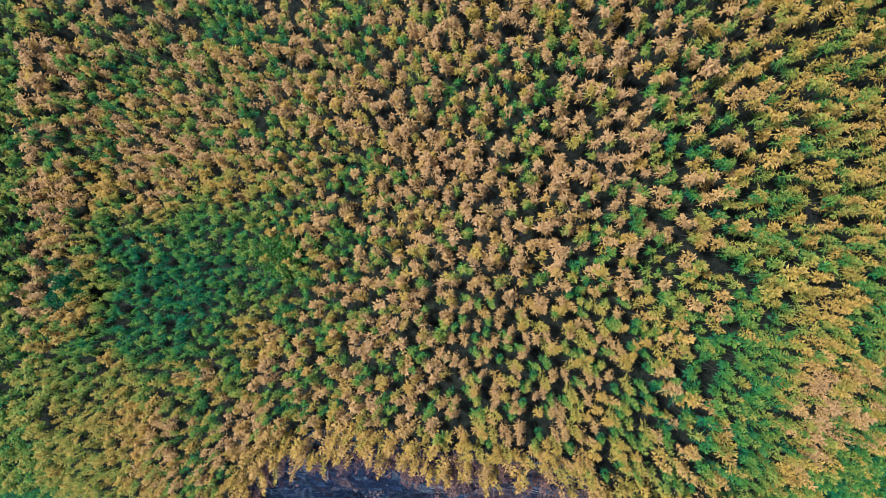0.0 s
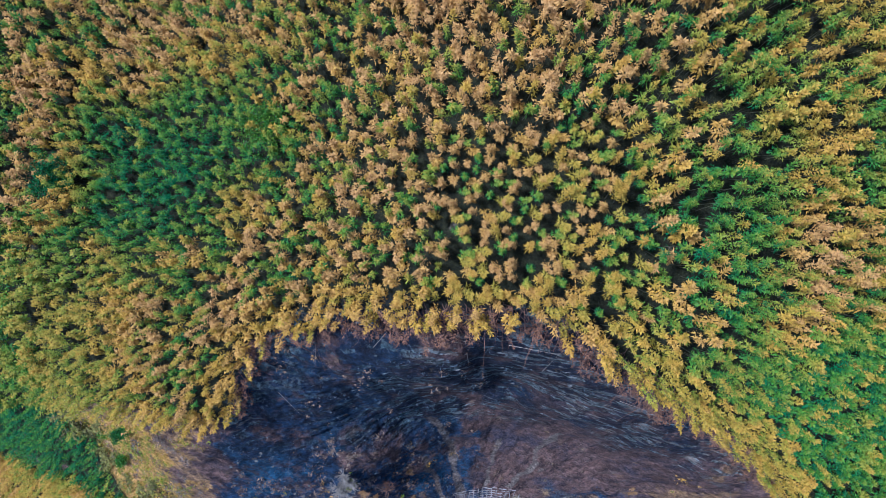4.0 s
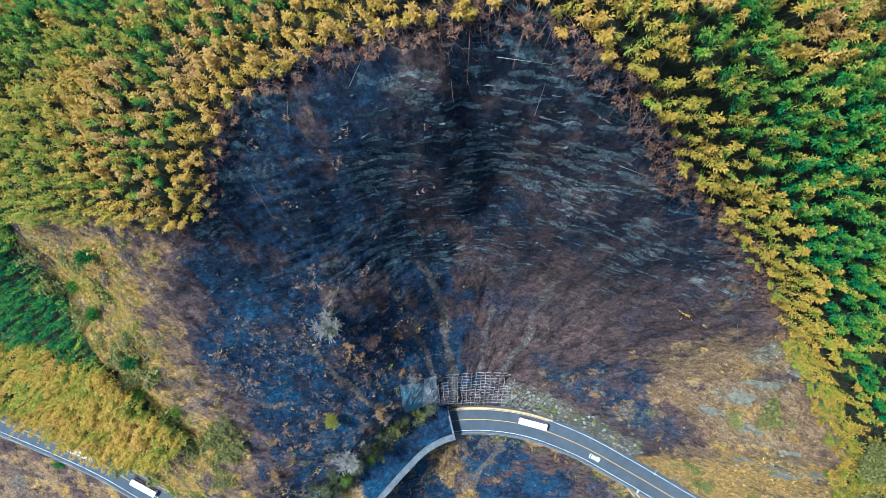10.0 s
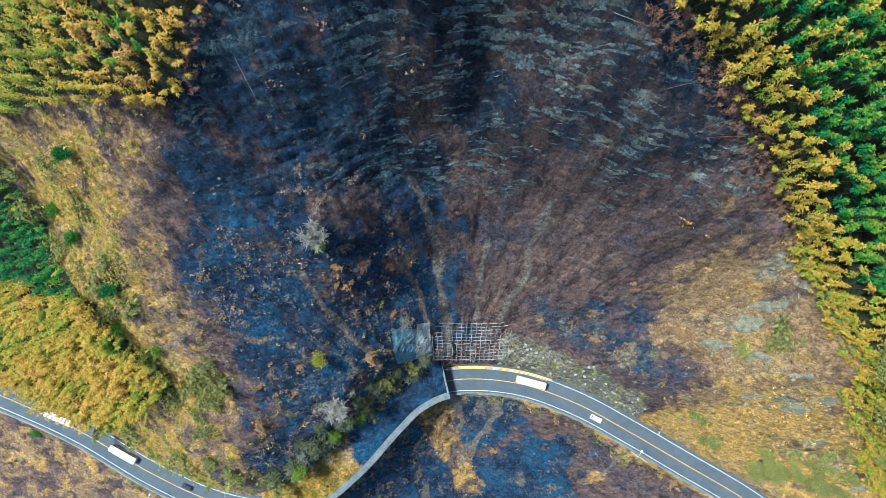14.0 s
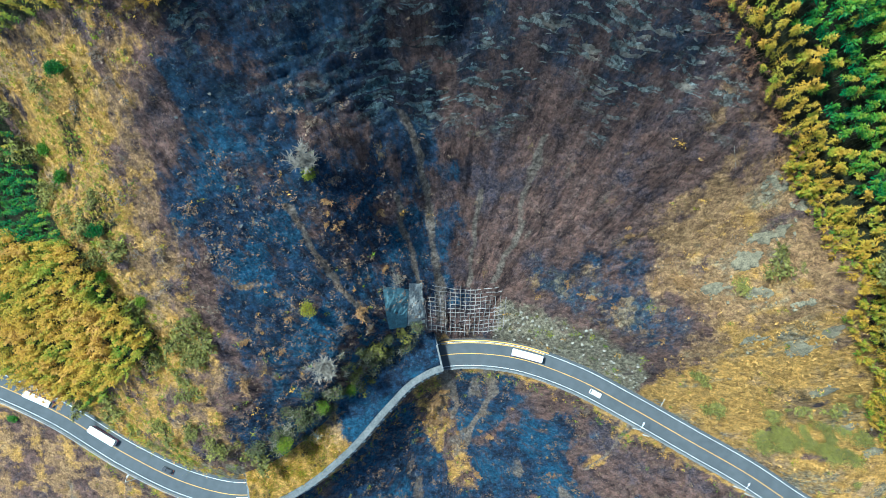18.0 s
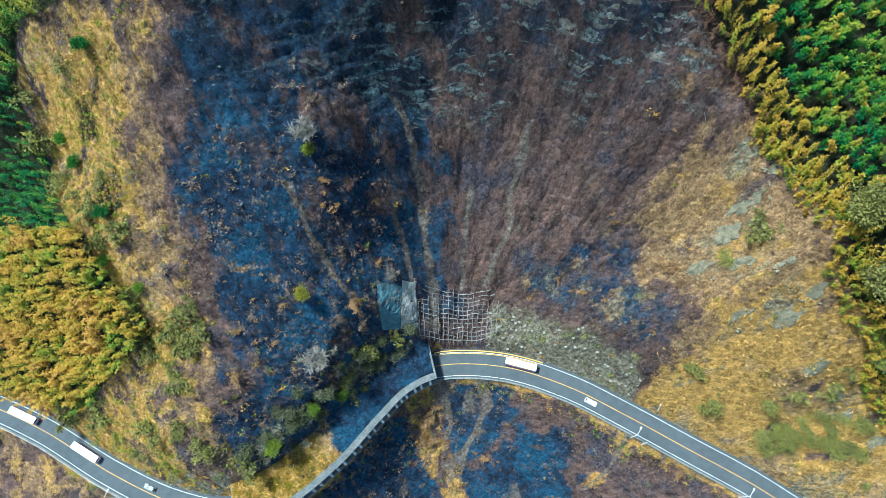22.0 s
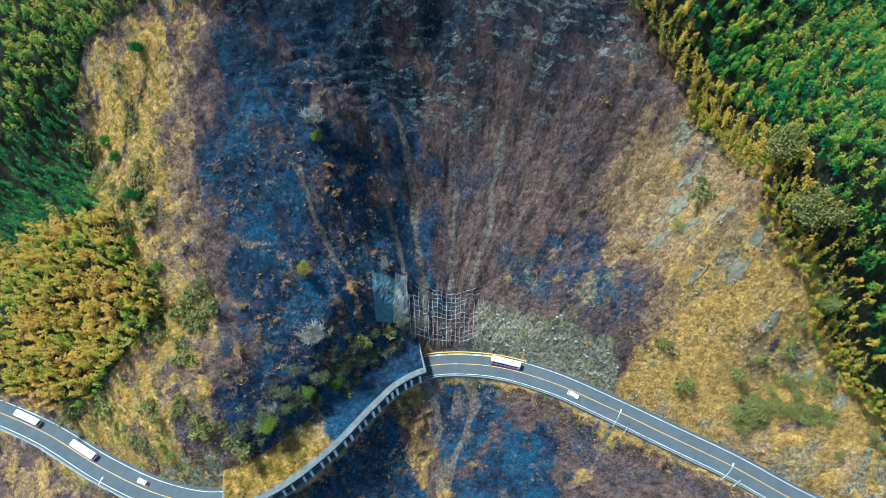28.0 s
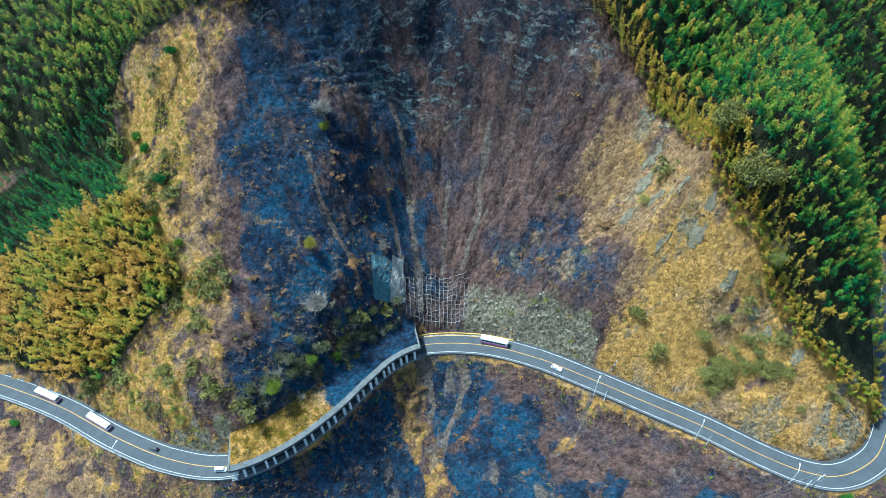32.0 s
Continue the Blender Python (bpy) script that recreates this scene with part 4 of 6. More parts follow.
# golden young bamboo along the edge of the wood above the dry grass
gx_, gy_ = scatter(98, 190, -190, -96, 1.25)
edge_g = inside(gx_, gy_, TOP_WOOD, 4, 2.0)
young = (edge_g > 0.04) & (edge_g < 0.8)
gx_, gy_ = gx_[young], gy_[young]
gz_, gn = ground_z(gx_, gy_), len(gx_)
gl = np.stack([rng.uniform(-2.4, -0.2, gn), rng.uniform(-1.8, 0.2, gn)], 1)
gt = np.stack([gx_ + gl[:, 0], gy_ + gl[:, 1], gz_ + rng.uniform(3.0, 7.0, gn)], 1)
young_wood = thing("young_bamboo", (float(gx_.mean()), float(gy_.mean()), float(gz_.mean())), "golden and yellow-green young bamboo leaning over the dry grass", "bamboo", kind="stuff")
v, f, tv = plume_leaves(gt, rng.uniform(2.5, 5.0, gn), rng.uniform(1.0, 1.7, gn), gl, np.where(rng.random(gn) < 0.4, rng.uniform(0.25, 0.42, gn), rng.uniform(0.45, 0.68, gn)), 80)
part("foliage", mesh_of("foliage", v, f, LEAF, False, tv), LEAF, young_wood)
part("culms", mesh_of("culms", *culms(gx_, gy_, gz_, gt), CULM), CULM, young_wood)

# bamboos one by one, from a dozen shapes
shapes = []
for k in range(12):
    tint_k = (0.05, 0.12, 0.2, 0.3, 0.1, 0.42, 0.55, 0.7, 0.82, 0.92, 0.16, 0.36)[k]
    lean = np.array([[rng.normal(0, 0.9), rng.normal(-0.4, 0.9)]])
    high, plume = 10.0 + rng.normal(0, 0.8), rng.uniform(4.6, 6.4)
    top = np.array([[lean[0, 0], lean[0, 1], high]])
    v, f, tv = plume_leaves(top, np.array([plume]), np.array([rng.uniform(0.95, 1.4)]), lean, np.array([tint_k]), 150)
    leaf_me = mesh_of("foliage", v, f, LEAF, False, tv)
    culm_me = mesh_of("culm", *tube_arrays((0, 0, -0.3), (*lean[0], high - 0.5), 0.06, 0.02, 5), CULM)
    shapes.append((tint_k, leaf_me, culm_me))
for x, y, z, t in zip(wx[single], wy[single], wz[single], wt[single]):
    order = sorted(range(12), key=lambda q: abs(shapes[q][0] - t) + 0.12 * rng.random())
    tint_k, leaf_me, culm_me = shapes[order[0]]
    lab = "dry straw-coloured bamboo on the ridge" if tint_k < 0.33 else ("yellowing bamboo among dry ones on the ridge" if tint_k < 0.6 else "leafy green bamboo among dry ones on the ridge")
    b = thing("bamboo", (0, 0, 0), lab, "bamboo", "bamboos on the ridge")
    part("foliage", leaf_me, LEAF, b)
    part("culm", culm_me, CULM, b)
    b.matrix_basis = pose(float(x), float(y), float(z), 0, 0, rng.uniform(-60, 60))


# ---- rock shed over the road ----
mid_shed = (SHED_A + SHED_B) // 2
shed = thing("rock_shed", (float(LINE[mid_shed, 0]), float(LINE[mid_shed, 1]), float(LINE_Z[mid_shed])), "long concrete rock shed with open colonnade and soil-covered roof", "rock shed")
part("roof_slab", mesh_of("roof_slab", *beam_along(SHED_A, SHED_B, -HALF - 0.2, HALF + 7.5, 5.7, 6.3), CONCRETE), CONCRETE, shed)
part("eave", mesh_of("eave", *beam_along(SHED_A, SHED_B, -HALF - 1.3, -HALF + 1.1, 6.32, 6.85), CONCRETE), CONCRETE, shed, "long grey concrete eave along the outer edge")
part("edge_beam", mesh_of("edge_beam", *beam_along(SHED_A, SHED_B, -HALF - 1.1, -HALF - 0.45, 5.1, 5.68), CONCRETE), CONCRETE, shed)
part("plinth", mesh_of("plinth", *beam_along(SHED_A, SHED_B, -HALF - 1.5, -HALF - 0.52, -1.5, 0.5), CONCRETE), CONCRETE, shed)
part("plinth_rail", mesh_of("plinth_rail", *beam_along(SHED_A, SHED_B, -HALF - 1.9, -HALF - 1.75, 0.2, 0.42), STEEL), STEEL, shed)
part("inner_wall", mesh_of("inner_wall", *beam_along(SHED_A, SHED_B, HALF + 0.55, HALF + 1.0, -0.5, 5.68), CONCRETE), CONCRETE, shed)
for k in np.arange(SHED_A + 1, SHED_B, 2.45):
    i = int(k)
    c = LINE[i] + NORMAL[i] * (-HALF - 0.75)
    post = box(-0.42, 0.42, -0.62, 0.45, 0.5, 5.1, 0.06)
    for v in post.verts:   # the columns splay outwards at the foot
        v.co.y -= 0.5 * (5.1 - v.co.z) / 4.6
    post.transform(Matrix.Translation((c[0], c[1], LINE_Z[i])) @ Matrix.Rotation(math.atan2(TANGENT[i, 1], TANGENT[i, 0]), 4, "Z"))
    part("column", post, PALE_CONCRETE, shed)
for i, nm in ((SHED_A, "portal_beam"), (SHED_B, "portal_beam")):
    bm = box(-0.35, 0.35, -HALF - 1.2, HALF + 7.6, 5.3, 7.1, 0.05)
    bm.transform(Matrix.Translation((LINE[i, 0], LINE[i, 1], LINE_Z[i])) @ Matrix.Rotation(math.atan2(TANGENT[i, 1], TANGENT[i, 0]), 4, "Z"))
    part(nm, bm, CONCRETE, shed)
# soil and weeds on the roof
ks, ds = np.arange(SHED_A + 0, SHED_B + 1), np.linspace(-HALF + 1.2, HALF + 9.5, 22)
K2, D2 = np.meshgrid(ks, ds, indexing="ij")
rxy = LINE[K2] + NORMAL[K2] * D2[..., None]
rz = LINE_Z[K2] + 6.45 + 0.9 * fbm(rxy[..., 0], rxy[..., 1], 3.5, 3, 71) * smooth(-HALF + 1.2, -HALF + 3, D2) + 0.22 * np.maximum(0, D2 - 3)
part_v = np.stack([rxy[..., 0].ravel(), rxy[..., 1].ravel(), rz.ravel()], 1)
ri = (np.arange(len(ks) - 1)[:, None] * len(ds) + np.arange(len(ds) - 1)[None, :]).ravel()
soil_me = mesh_of("soil_cover", part_v, np.stack([ri, ri + len(ds), ri + len(ds) + 1, ri + 1], 1), GROUND, True)
frac = ((K2 - SHED_A) / (SHED_B - SHED_A)).ravel()
rag = 0.18 * (fbm(part_v[:, 0], part_v[:, 1], 6, 3, 72) - 0.5)
weedy = smooth(0.52, 0.40, frac + rag)
soil_me.attributes.new("layer", "FLOAT", "POINT").data.foreach_set("value", part_v[:, 2].astype(np.float32))
soil_me.attributes.new("flow", "FLOAT_VECTOR", "POINT").data.foreach_set("vector", np.zeros(part_v.size, np.float32))
ca, cb = np.ones((len(part_v), 4), np.float32), np.ones((len(part_v), 4), np.float32)
ca[:, 0], ca[:, 1], ca[:, 2], ca[:, 3] = 1.6 * (1 - weedy), weedy, 0, 0
cb[:, 0], cb[:, 1], cb[:, 2] = 0, 0.3 * weedy, 0
soil_me.attributes.new("cover_a", "FLOAT_COLOR", "POINT").data.foreach_set("color", ca.ravel())
soil_me.attributes.new("cover_b", "FLOAT_COLOR", "POINT").data.foreach_set("color", cb.ravel())
part("soil_cover", soil_me, GROUND, shed, "blackened soil at one end and yellow-green weeds at the other")

# ---- slope works beside the portal ----
def draped(points, half_w, half_h):
    """A beam of square section that follows the slope through the points."""
    p = np.asarray(points, float)
    t = np.gradient(p, axis=0)
    t /= np.linalg.norm(t, axis=1)[:, None]
    nrm = np.cross(t, np.cross((0.0, -0.75, 0.65), t))
    nrm /= np.linalg.norm(nrm, axis=1)[:, None]
    s = np.cross(t, nrm)
    rows = [p + s * a * half_w + nrm * b * half_h for a, b in ((-1, -1), (1, -1), (1, 1), (-1, 1))]
    v = np.stack(rows, 1).reshape(-1, 3)
    n, f = len(p), []
    for a in range(4):
        c = (a + 1) % 4
        i = np.arange(n - 1) * 4
        f.append(np.stack([i + a, i + c, i + 4 + c, i + 4 + a], 1))
    f.append(np.array([[3, 2, 1, 0], [4 * n - 4, 4 * n - 3, 4 * n - 2, 4 * n - 1]]))
    return v, np.vstack(f)


grid = thing("slope_grid", (19, -139, 2), "soot-stained concrete grid beams holding the slope above the road", "retaining grid")
for gx0 in np.arange(4.0, 32.1, 1.75):
    bow = (gx0 - 18) / 14
    ys_ = np.linspace(-138.5 + 1.6 * abs(bow), -122.5 - 2.5 * abs(bow) ** 2 + rng.uniform(-2, 0.5), 16)
    xs_ = gx0 + 0.06 * (ys_ + 138) * bow + 0.12 * np.sin(ys_ * 1.3 + gx0)
    part("upright_beam", mesh_of("upright_beam", *draped(np.column_stack([xs_, ys_, ground_z(xs_, ys_) + 0.10 + 0.1 * rng.random()]), 0.10, 0.14), GREY_CONCRETE), GREY_CONCRETE, grid)
for row, gy0 in enumerate(np.arange(-137.2, -122.4, 1.3)):
    a, b = 4.5 + 3.0 * rng.random() * (row > 8), 31.5 - 5.0 * rng.random() * (row > 6)
    xs_ = np.linspace(a, b, 20)
    ys_ = gy0 + 0.012 * (xs_ - 18) ** 2 * 0.35 + 0.1 * np.sin(xs_ * 0.9 + row)
    part("cross_beam", mesh_of("cross_beam", *draped(np.column_stack([xs_, ys_, ground_z(xs_, ys_) + 0.08 + 0.1 * rng.random()]), 0.09, 0.13), GREY_CONCRETE), GREY_CONCRETE, grid)

apron = thing("concrete_apron", (-1, -129, 17), "pale sprayed-concrete slab on the slope beside the grid", "concrete slab")
u, w = np.meshgrid(np.linspace(0, 1, 12), np.linspace(0, 1, 14))
for nm, corners, mat in (("slab", ((-2.8, -136.0), (3.4, -135.0), (2.6, -122.0), (-1.8, -122.5)), APRON_STONE), ("lower_slab", ((-9.0, -137.5), (-3.0, -136.2), (-2.0, -124.5), (-10.5, -124.0)), WET_STONE)):
    c = np.array(corners)
    q = (c[0] * (1 - u[..., None]) + c[1] * u[..., None]) * (1 - w[..., None]) + (c[3] * (1 - u[..., None]) + c[2] * u[..., None]) * w[..., None]
    q = q + 0.5 * (np.stack([vnoise(q[..., 0], q[..., 1], 81), vnoise(q[..., 0], q[..., 1], 82)], -1) - 0.5)
    qz = ground_z(q[..., 0].ravel(), q[..., 1].ravel())
    top = np.column_stack([q.reshape(-1, 2), qz + 0.3])
    low = top - np.array([0, 0, 1.2])
    n0, m0 = 12, 14
    i = (np.arange(m0 - 1)[:, None] * n0 + np.arange(n0 - 1)[None, :]).ravel()
    ft = np.stack([i, i + 1, i + n0 + 1, i + n0], 1)
    rim = np.concatenate([np.arange(n0), np.arange(1, m0) * n0 + n0 - 1, (m0 - 1) * n0 + np.arange(n0 - 2, -1, -1), np.arange(m0 - 2, 0, -1) * n0])
    nxt = np.roll(rim, -1)
    fr = np.stack([rim, rim + n0 * m0, nxt + n0 * m0, nxt], 1)
    part(nm, mesh_of(nm, np.vstack([top, low]), np.vstack([ft, ft[:, ::-1] + n0 * m0, fr]), mat), mat, apron)

# ---- road furniture ----
rail = thing("guardrail", (80, -170, 4), "galvanised steel guardrail on posts along the valley edge of the road", "guardrail")
rail_w = thing("guardrail", (-110, -189, -9), "galvanised steel guardrail on posts along the valley edge of the road", "guardrail")
for owner, a, b in ((rail, SHED_B + 2, LAST - 30), (rail_w, 20, SHED_A - 2)):
    part("rail", mesh_of("rail", *beam_along(a, b, -HALF - 1.12, -HALF - 1.02, 0.45, 0.8), STEEL), STEEL, owner)
    part("upper_rail", mesh_of("upper_rail", *beam_along(a, b, -HALF - 1.10, -HALF - 1.04, 0.92, 1.02), STEEL), STEEL, owner)
    pv, pf = tube_arrays((0, 0, -0.6), (0, 0, 1.05), 0.08, 0.08, 6)
    post_me = mesh_of("rail_post", pv, pf, STEEL)
    for i in range(a, b, 3):
        p = part("rail_post", post_me, STEEL, owner)
        p.matrix_basis = Matrix.Translation((*(LINE[i] - NORMAL[i] * (HALF + 1.18)), LINE_Z[i]))
barrier = thing("yellow_barrier", (30, -141, 1), "yellow-painted concrete barrier at the foot of the grid slope", "barrier")
part("barrier_wall", mesh_of("barrier_wall", *beam_along(SHED_B + 1, SHED_B + 27, HALF + 0.1, HALF + 0.42, 0.0, 0.8), YELLOW_LINE), YELLOW_LINE, barrier)
part("barrier_stripe", mesh_of("barrier_stripe", *ribbon(SHED_B + 1, SHED_B + 26, HALF - 0.75, HALF - 0.5, 0.04), YELLOW_LINE), YELLOW_LINE, barrier)


def near_line(x, y):
    return int(np.argmin(np.hypot(LINE[:, 0] - x, LINE[:, 1] - y)))


def lamp_post(x, y, height=8.5, arm=2.2):
    i = near_line(x, y)
    base = LINE[i] - NORMAL[i] * (HALF + 1.6)
    z = float(LINE_Z[i])
    ob = thing("street_lamp", (base[0], base[1], z - 1), "slim white steel street lamp at the valley edge of the road", "street lamp", "street lamps")
    top = np.array([base[0], base[1], z + height])
    out = top + np.array([*NORMAL[i] * arm, 0.7])
    part("pole", mesh_of("pole", *tube_arrays((*base, z - 1.0), top, 0.16, 0.10, 8), PALE_CONCRETE), PALE_CONCRETE, ob)
    part("arm", mesh_of("arm", *tube_arrays(top, out, 0.09, 0.07, 6), PALE_CONCRETE), PALE_CONCRETE, ob)
    head = box(-0.25, 0.25, -0.15, 0.75, -0.14, 0.1, 0.04)
    head.transform(Matrix.Translation(out) @ Matrix.Rotation(math.atan2(NORMAL[i, 1], NORMAL[i, 0]) - math.pi / 2, 4, "Z"))
    part("lamp_head", head, PALE_CONCRETE, ob)


def plain_post(x, y, height=6.5, off=1.8):
    i = near_line(x, y)
    base = LINE[i] - NORMAL[i] * (HALF + off)
    z = float(LINE_Z[i])
    ob = thing("roadside_post", (base[0], base[1], z - 1), "plain pale concrete post at the valley edge of the road", "post", "roadside posts")
    part("shaft", mesh_of("shaft", *tube_arrays((*base, z - 1.0), (base[0], base[1], z + height), 0.2, 0.13, 8), PALE_CONCRETE), PALE_CONCRETE, ob)
    part("cap", mesh_of("cap", *tube_arrays((base[0], base[1], z + height), (base[0], base[1], z + height + 0.15), 0.18, 0.1, 8), STEEL), STEEL, ob)


for px, py in ((83, -166.5), (118.5, -187), (147, -205), (-106, -187)):
    lamp_post(px, py)
for px, py in ((87, -169), (122, -189.5), (150, -206.5)):
    plain_post(px, py)


def utility_pole(base, z, height, turn, arms):
    ob = thing("utility_pole", (*base, z), "tall grey concrete utility pole with crossarms and insulators", "utility pole")
    part("pole", mesh_of("pole", *tube_arrays((*base, z - 1.5), (*base, z + height), 0.2, 0.13, 10), CONCRETE), CONCRETE, ob)
    for h in arms:
        bar = box(-1.5, 1.5, -0.07, 0.07, -0.07, 0.07)
        m = Matrix.Translation((*base, z + height - h)) @ Matrix.Rotation(turn, 4, "Z")
        bar.transform(m)
        arm = part("crossarm", bar, PALE_CONCRETE, ob)
        for q in (-1.3, -0.5, 0.5, 1.3):
            ins = m @ Vector((q, 0, 0.07))
            part("insulator", mesh_of("insulator", *tube_arrays(ins, ins + Vector((0, 0, 0.35)), 0.12, 0.06, 6), PALE_CONCRETE), PALE_CONCRETE, arm)


i0 = near_line(152, -207)
utility_pole(LINE[i0] - NORMAL[i0] * (HALF + 1.7), float(LINE_Z[i0]), 11.0, 0.5, (0.3, 1.3, 2.3))
i0 = near_line(86, -168)
utility_pole(LINE[i0] + NORMAL[i0] * (HALF + 1.6), float(LINE_Z[i0]), 8.0, 1.0, (0.3,))

pole_top = Vector((*(LINE[near_line(152, -207)] - NORMAL[near_line(152, -207)] * (HALF + 1.7)), float(LINE_Z[near_line(152, -207)]) + 10.7))
low_z = float(ground_z(8, -246)[0])
utility_pole((8, -246), low_z, 11.0, 1.3, (0.3, 1.3))
for off in (-1.3, 0.0, 1.3):
    span_ = [pole_top.lerp(Vector((8, -246, low_z + 10.7)), q) + Vector((0, off, 0.4 - 14 * q * (1 - q) * 0.5)) for q in np.linspace(0, 1, 17)]
    tagged(new("power_cable", mesh_of("power_cable", *gather([tube_arrays(a, b, 0.03, 0.03, 4) for a, b in zip(span_, span_[1:])]), STEEL)), "thin slack power cable strung between two utility poles", "cable", "power cables")

# ---- vehicles ----
BUS_WHITE = mottled("bus_white_paint", (0.72, 0.72, 0.72), (0.86, 0.86, 0.86), 0.5, 0.3, 0.0)
BUS_PINK = mottled("bus_magenta_paint", (0.42, 0.12, 0.30), (0.55, 0.18, 0.40), 0.5, 0.3, 0.0)
BLACK_PAINT = mottled("dark_car_paint", (0.02, 0.022, 0.028), (0.035, 0.038, 0.045), 0.5, 0.2, 0.0)
TYRE = mottled("tyre_rubber", (0.012, 0.012, 0.012), (0.03, 0.03, 0.03), 3.0, 0.9, 0.1)
GLASS = mottled("tinted_window", (0.012, 0.016, 0.02), (0.03, 0.035, 0.04), 0.5, 0.08, 0.0)
LIGHT_LENS = mottled("lamp_lens", (0.5, 0.1, 0.06), (0.65, 0.16, 0.1), 1.0, 0.2, 0.0)


def wheel(parent, x, y, r, w):
    s = math.copysign(1, y)
    ty = part("wheel", mesh_of("wheel", *tube_arrays((x, y - s * w, r), (x, y, r), r, r, 14), TYRE), TYRE, parent)
    bm = bmesh.new()
    bmesh.ops.create_cone(bm, cap_ends=True, segments=12, radius1=r * 0.62, radius2=r * 0.5, depth=0.06)
    bm.transform(Matrix.Translation((x, y + s * 0.01, r)) @ Matrix.Rotation(math.pi / 2, 4, "X"))
    part("rim", bm, STEEL, ty)


def make_bus():
    b = thing("coach", (0, 0, 0), "white tour coach with a magenta skirt on the road", "bus", "coaches")
    part("body", box(-5.9, 5.9, -1.25, 1.25, 1.0, 3.3, 0.16), BUS_WHITE, b)
    part("skirt", box(-5.85, 5.85, -1.27, 1.27, 0.35, 1.65, 0.08), BUS_PINK, b)
    for s in (-1, 1):
        for q in range(6):
            x = -5.0 + q * 1.72
            part("side_window", box(x, x + 1.6, s * 1.245 - 0.02, s * 1.245 + 0.02, 1.75, 2.75, 0.0), GLASS, b)
    part("windscreen", box(5.86, 5.92, -1.12, 1.12, 1.35, 2.95, 0.02), GLASS, b)
    part("rear_window", box(-5.92, -5.87, -1.0, 1.0, 2.0, 2.9, 0.02), GLASS, b)
    part("air_conditioner", box(-2.2, 0.6, -0.85, 0.85, 3.28, 3.5, 0.08), BUS_WHITE, b)
    part("roof_hatch", box(2.4, 3.2, -0.4, 0.4, 3.28, 3.38, 0.03), BUS_WHITE, b)
    for s in (-1, 1):
        for x in (4.0, -3.2):
            wheel(b, x, s * 1.22, 0.5, 0.3)
        part("tail_light", box(-5.93, -5.88, s * 1.0 - 0.15, s * 1.0 + 0.15, 1.1, 1.5), LIGHT_LENS, b)
        part("wing_mirror", box(5.9, 6.1, s * 1.38 - 0.12, s * 1.38 + 0.12, 2.2, 2.75, 0.03), BLACK_PAINT, b)
    return b


def make_car(paint, label, van=False):
    c = thing("van" if van else "car", (0, 0, 0), label, "van" if van else "car", "cars on the road")
    half, roof = 2.25, 1.95 if van else 1.45
    part("body", box(-half, half, -0.88, 0.88, 0.3, 0.92, 0.12), paint, c)
    cab = box(-half + 0.12, half - (0.75 if van else 1.35), -0.82, 0.82, 0.85, roof, 0.1)
    for v in cab.verts:
        if v.co.z > 1.1:
            v.co.x = v.co.x * (0.9 if van else 0.74) - 0.1
            v.co.y *= 0.86
    part("cabin", cab, paint, c)
    x1 = half - (0.95 if van else 1.62)
    ws = box(x1 - 0.25, x1 + 0.12, -0.68, 0.68, 0.98, roof - 0.1, 0.02)
    for v in ws.verts:
        v.co.x -= 0.45 * (v.co.z - 0.98)
    part("windscreen", ws, GLASS, c)
    rw = box(-half + 0.2, -half + 0.5, -0.66, 0.66, 1.0, roof - 0.1, 0.02)
    for v in rw.verts:
        v.co.x += (0.15 if van else 0.75) * (v.co.z - 1.0)
    part("rear_window", rw, GLASS, c)
    for s in (-1, 1):
        part("side_window", box(-half + 0.75, x1 - 0.25, s * 0.78 - 0.03, s * 0.78 + 0.03, 0.98, roof - 0.2, 0.01), GLASS, c)
        part("headlight", box(half - 0.12, half + 0.01, s * 0.62 - 0.18, s * 0.62 + 0.18, 0.6, 0.76), PALE_CONCRETE, c)
        part("tail_light", box(-half - 0.01, -half + 0.1, s * 0.62 - 0.16, s * 0.62 + 0.16, 0.65, 0.82), LIGHT_LENS, c)
        for x in (1.4, -1.35):
            wheel(c, x, s * 0.86, 0.32, 0.22)
    return c


def on_road(x, y, off, west):
    i = near_line(x, y)
    a = math.degrees(math.atan2(TANGENT[i, 1], TANGENT[i, 0])) + (180 if west else 0)
    p = LINE[i] + NORMAL[i] * off
    return pose(p[0], p[1], float(LINE_Z[i]) + 0.04, 0, 0, a)


bus = make_bus()
bus.matrix_basis = on_road(41, -147, 1.7, True)
for x, y in ((-124, -178), (-152, -164.5), (210, -131)):
    copy_thing(bus, on_road(x, y, 1.8, True))
white_car = make_car(BUS_WHITE, "small white saloon car on the road")
white_car.matrix_basis = on_road(68, -159, -1.9, False)
black_car = make_car(BLACK_PAINT, "small black car behind the coaches")
black_car.matrix_basis = on_road(-96, -191, 1.8, True)
van = make_car(BUS_WHITE, "white van at the mouth of the rock shed", True)
van.matrix_basis = on_road(-66, -198, -1.6, False)


